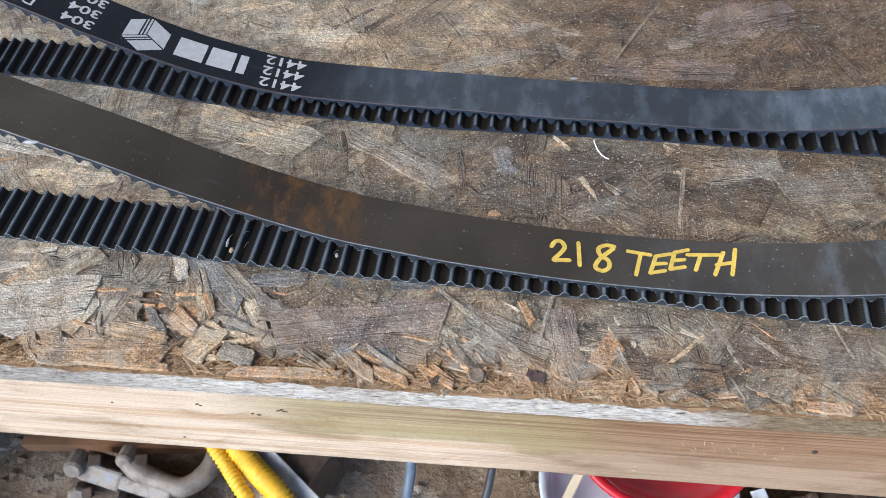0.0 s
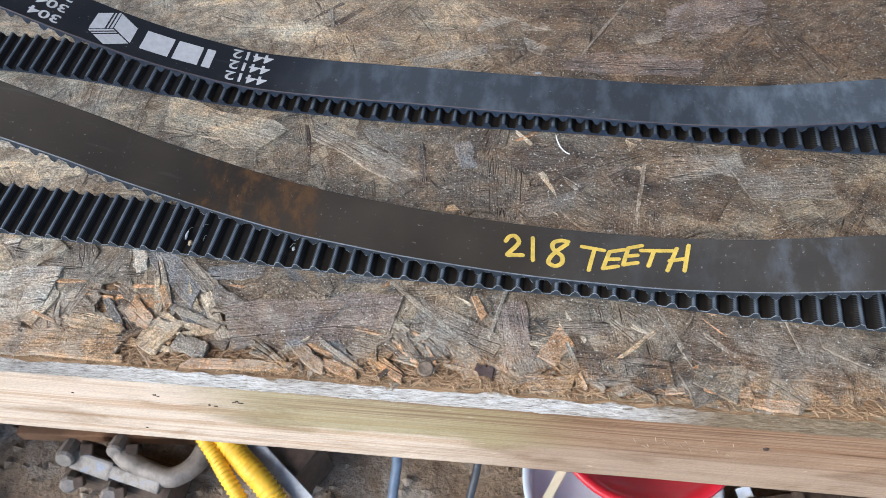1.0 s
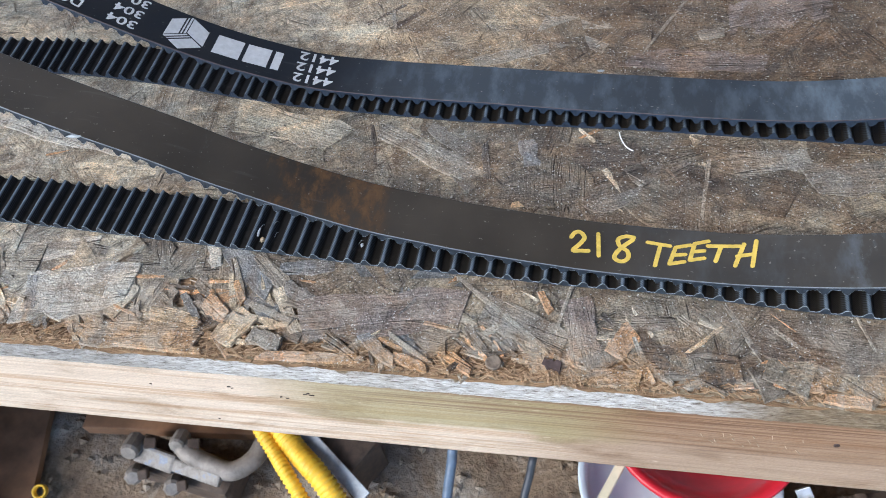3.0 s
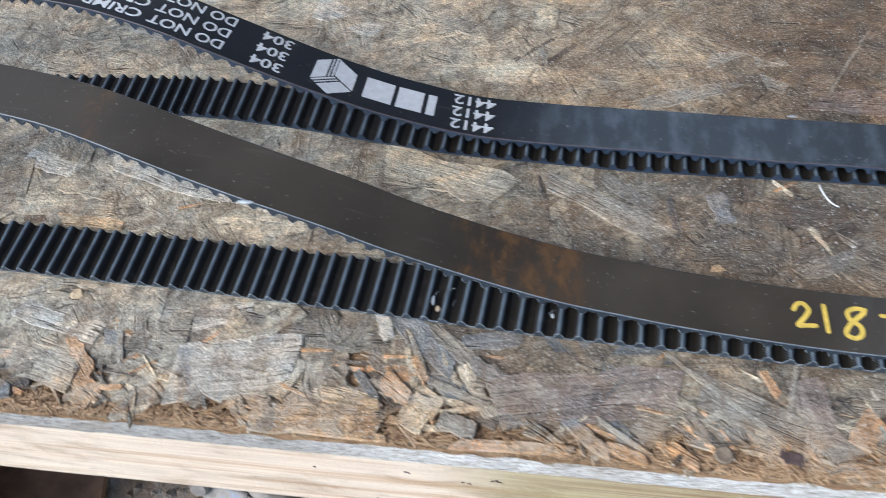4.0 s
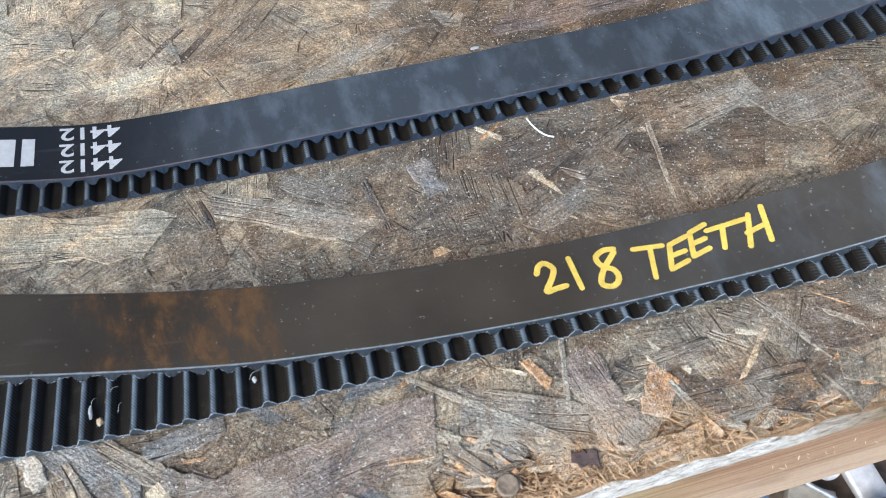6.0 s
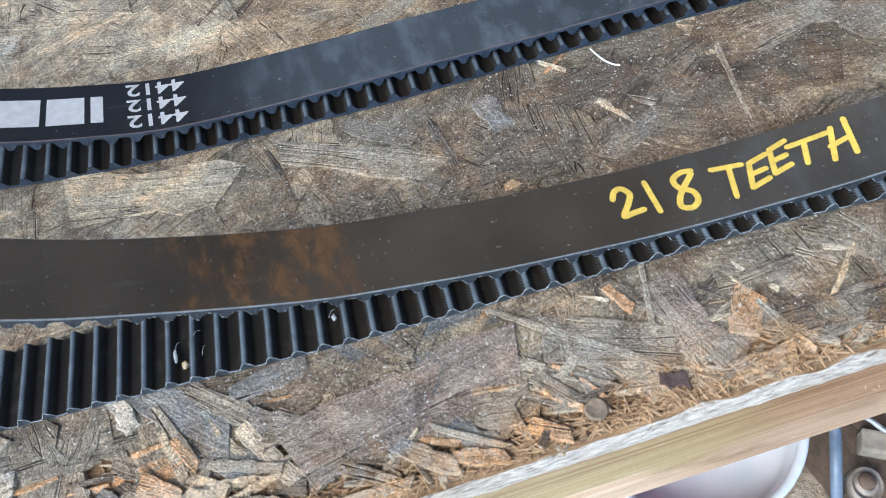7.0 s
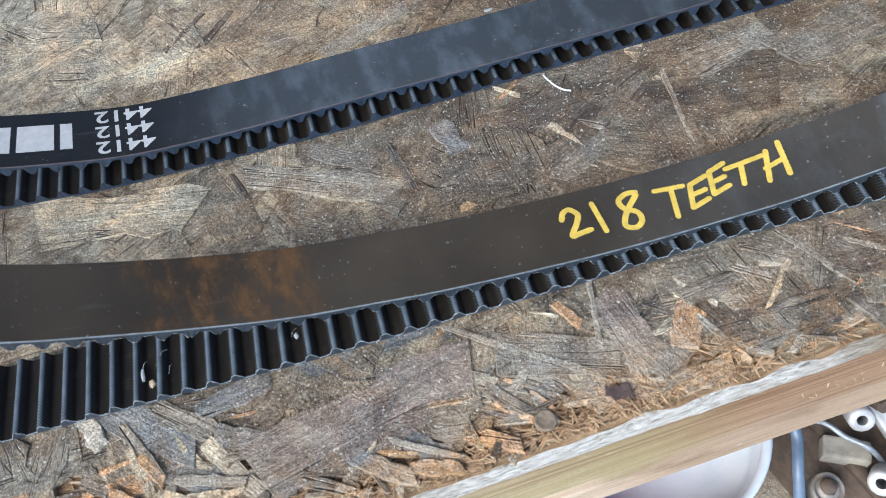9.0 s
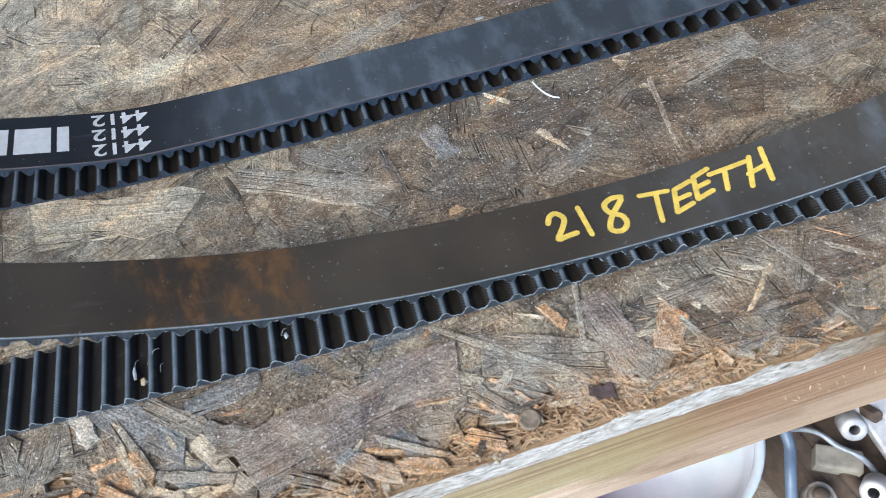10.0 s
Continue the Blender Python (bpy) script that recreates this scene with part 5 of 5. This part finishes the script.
tagged(part("beige_box", block((0.044, 0.022, 0.020), (0.331, -0.058, 0.138), 0.003, (0, 0, -30)), make_plain("dusty_beige_card", (0.24, 0.22, 0.185), 0.8), None), "dusty beige box behind the wire", "box")


def bracket(at, turn):
    """A pale cast bracket: a broad plate with a bored eye on its side and a rusty bolt."""
    thing = empty("bracket", "pale grey cast bracket with a bored eye and rusty bolt", "bracket", group="brackets on the floor")
    part("plate", joined(block((0.030, 0.080, 0.012), (0.022, -0.012, 0), 0.004), block((0.022, 0.05, 0.016), (0.030, 0.014, 0.004), 0.005, (0, 0, 12))), PALE_CAST, thing)
    part("eye", lathe([(0.0052, 0.012), (0.0105, 0.013), (0.0125, 0.010), (0.0125, -0.010), (0.0105, -0.013), (0.0052, -0.012), (0.0052, 0.012)], (-0.004, 0.004, 0.004), 24, (25, -20, 0)), PALE_CAST, thing, smooth=True)
    part("bolt", lathe([(0.0001, 0.016), (0.006, 0.016), (0.0075, 0.013), (0.0075, -0.006)], (0.016, 0.008, 0.006), 6, (30, 0, 0)), RUST, thing, "rusty bolt")
    thing.matrix_world = pose(*at, *turn)
    return thing


bracket((0.360, -0.036, 0.150), (14, -6, 8))
bracket((0.345, -0.100, 0.150), (14, -6, -28))
scrap = empty("scrap_iron", "rusty lump of scrap iron with ribs on the floor", "scrap")
part("body", block((0.15, 0.20, 0.125), (0.385, -0.06, 0.064), 0.012, (2, 3, 14)), RUST, scrap)
for dx in (-0.05, 0.0, 0.05):
    part("rib", block((0.012, 0.19, 0.010), (0.385 + dx, -0.06 + 0.25 * dx, 0.130 - 0.05 * dx), 0.003, (2, 3, 14)), RUST, scrap)
pulley = empty("pulley", "grey metal pulley disc lying on the floor", "pulley")
part("disc", lathe([(0.006, 0.010), (0.010, 0.010), (0.011, 0.004), (0.0125, 0.003), (0.014, 0.008), (0.0155, 0.008), (0.0155, -0.008), (0.006, -0.008), (0.006, 0.010)], (0.296, -0.084, 0.135), 32, (12, 8, 0)), CAST, pulley, smooth=True)
part("hub", lathe([(0.0001, 0.018), (0.006, 0.018), (0.0075, 0.015), (0.0075, -0.13)], (0.296, -0.084, 0.135), 20), RUST, pulley, smooth=True)
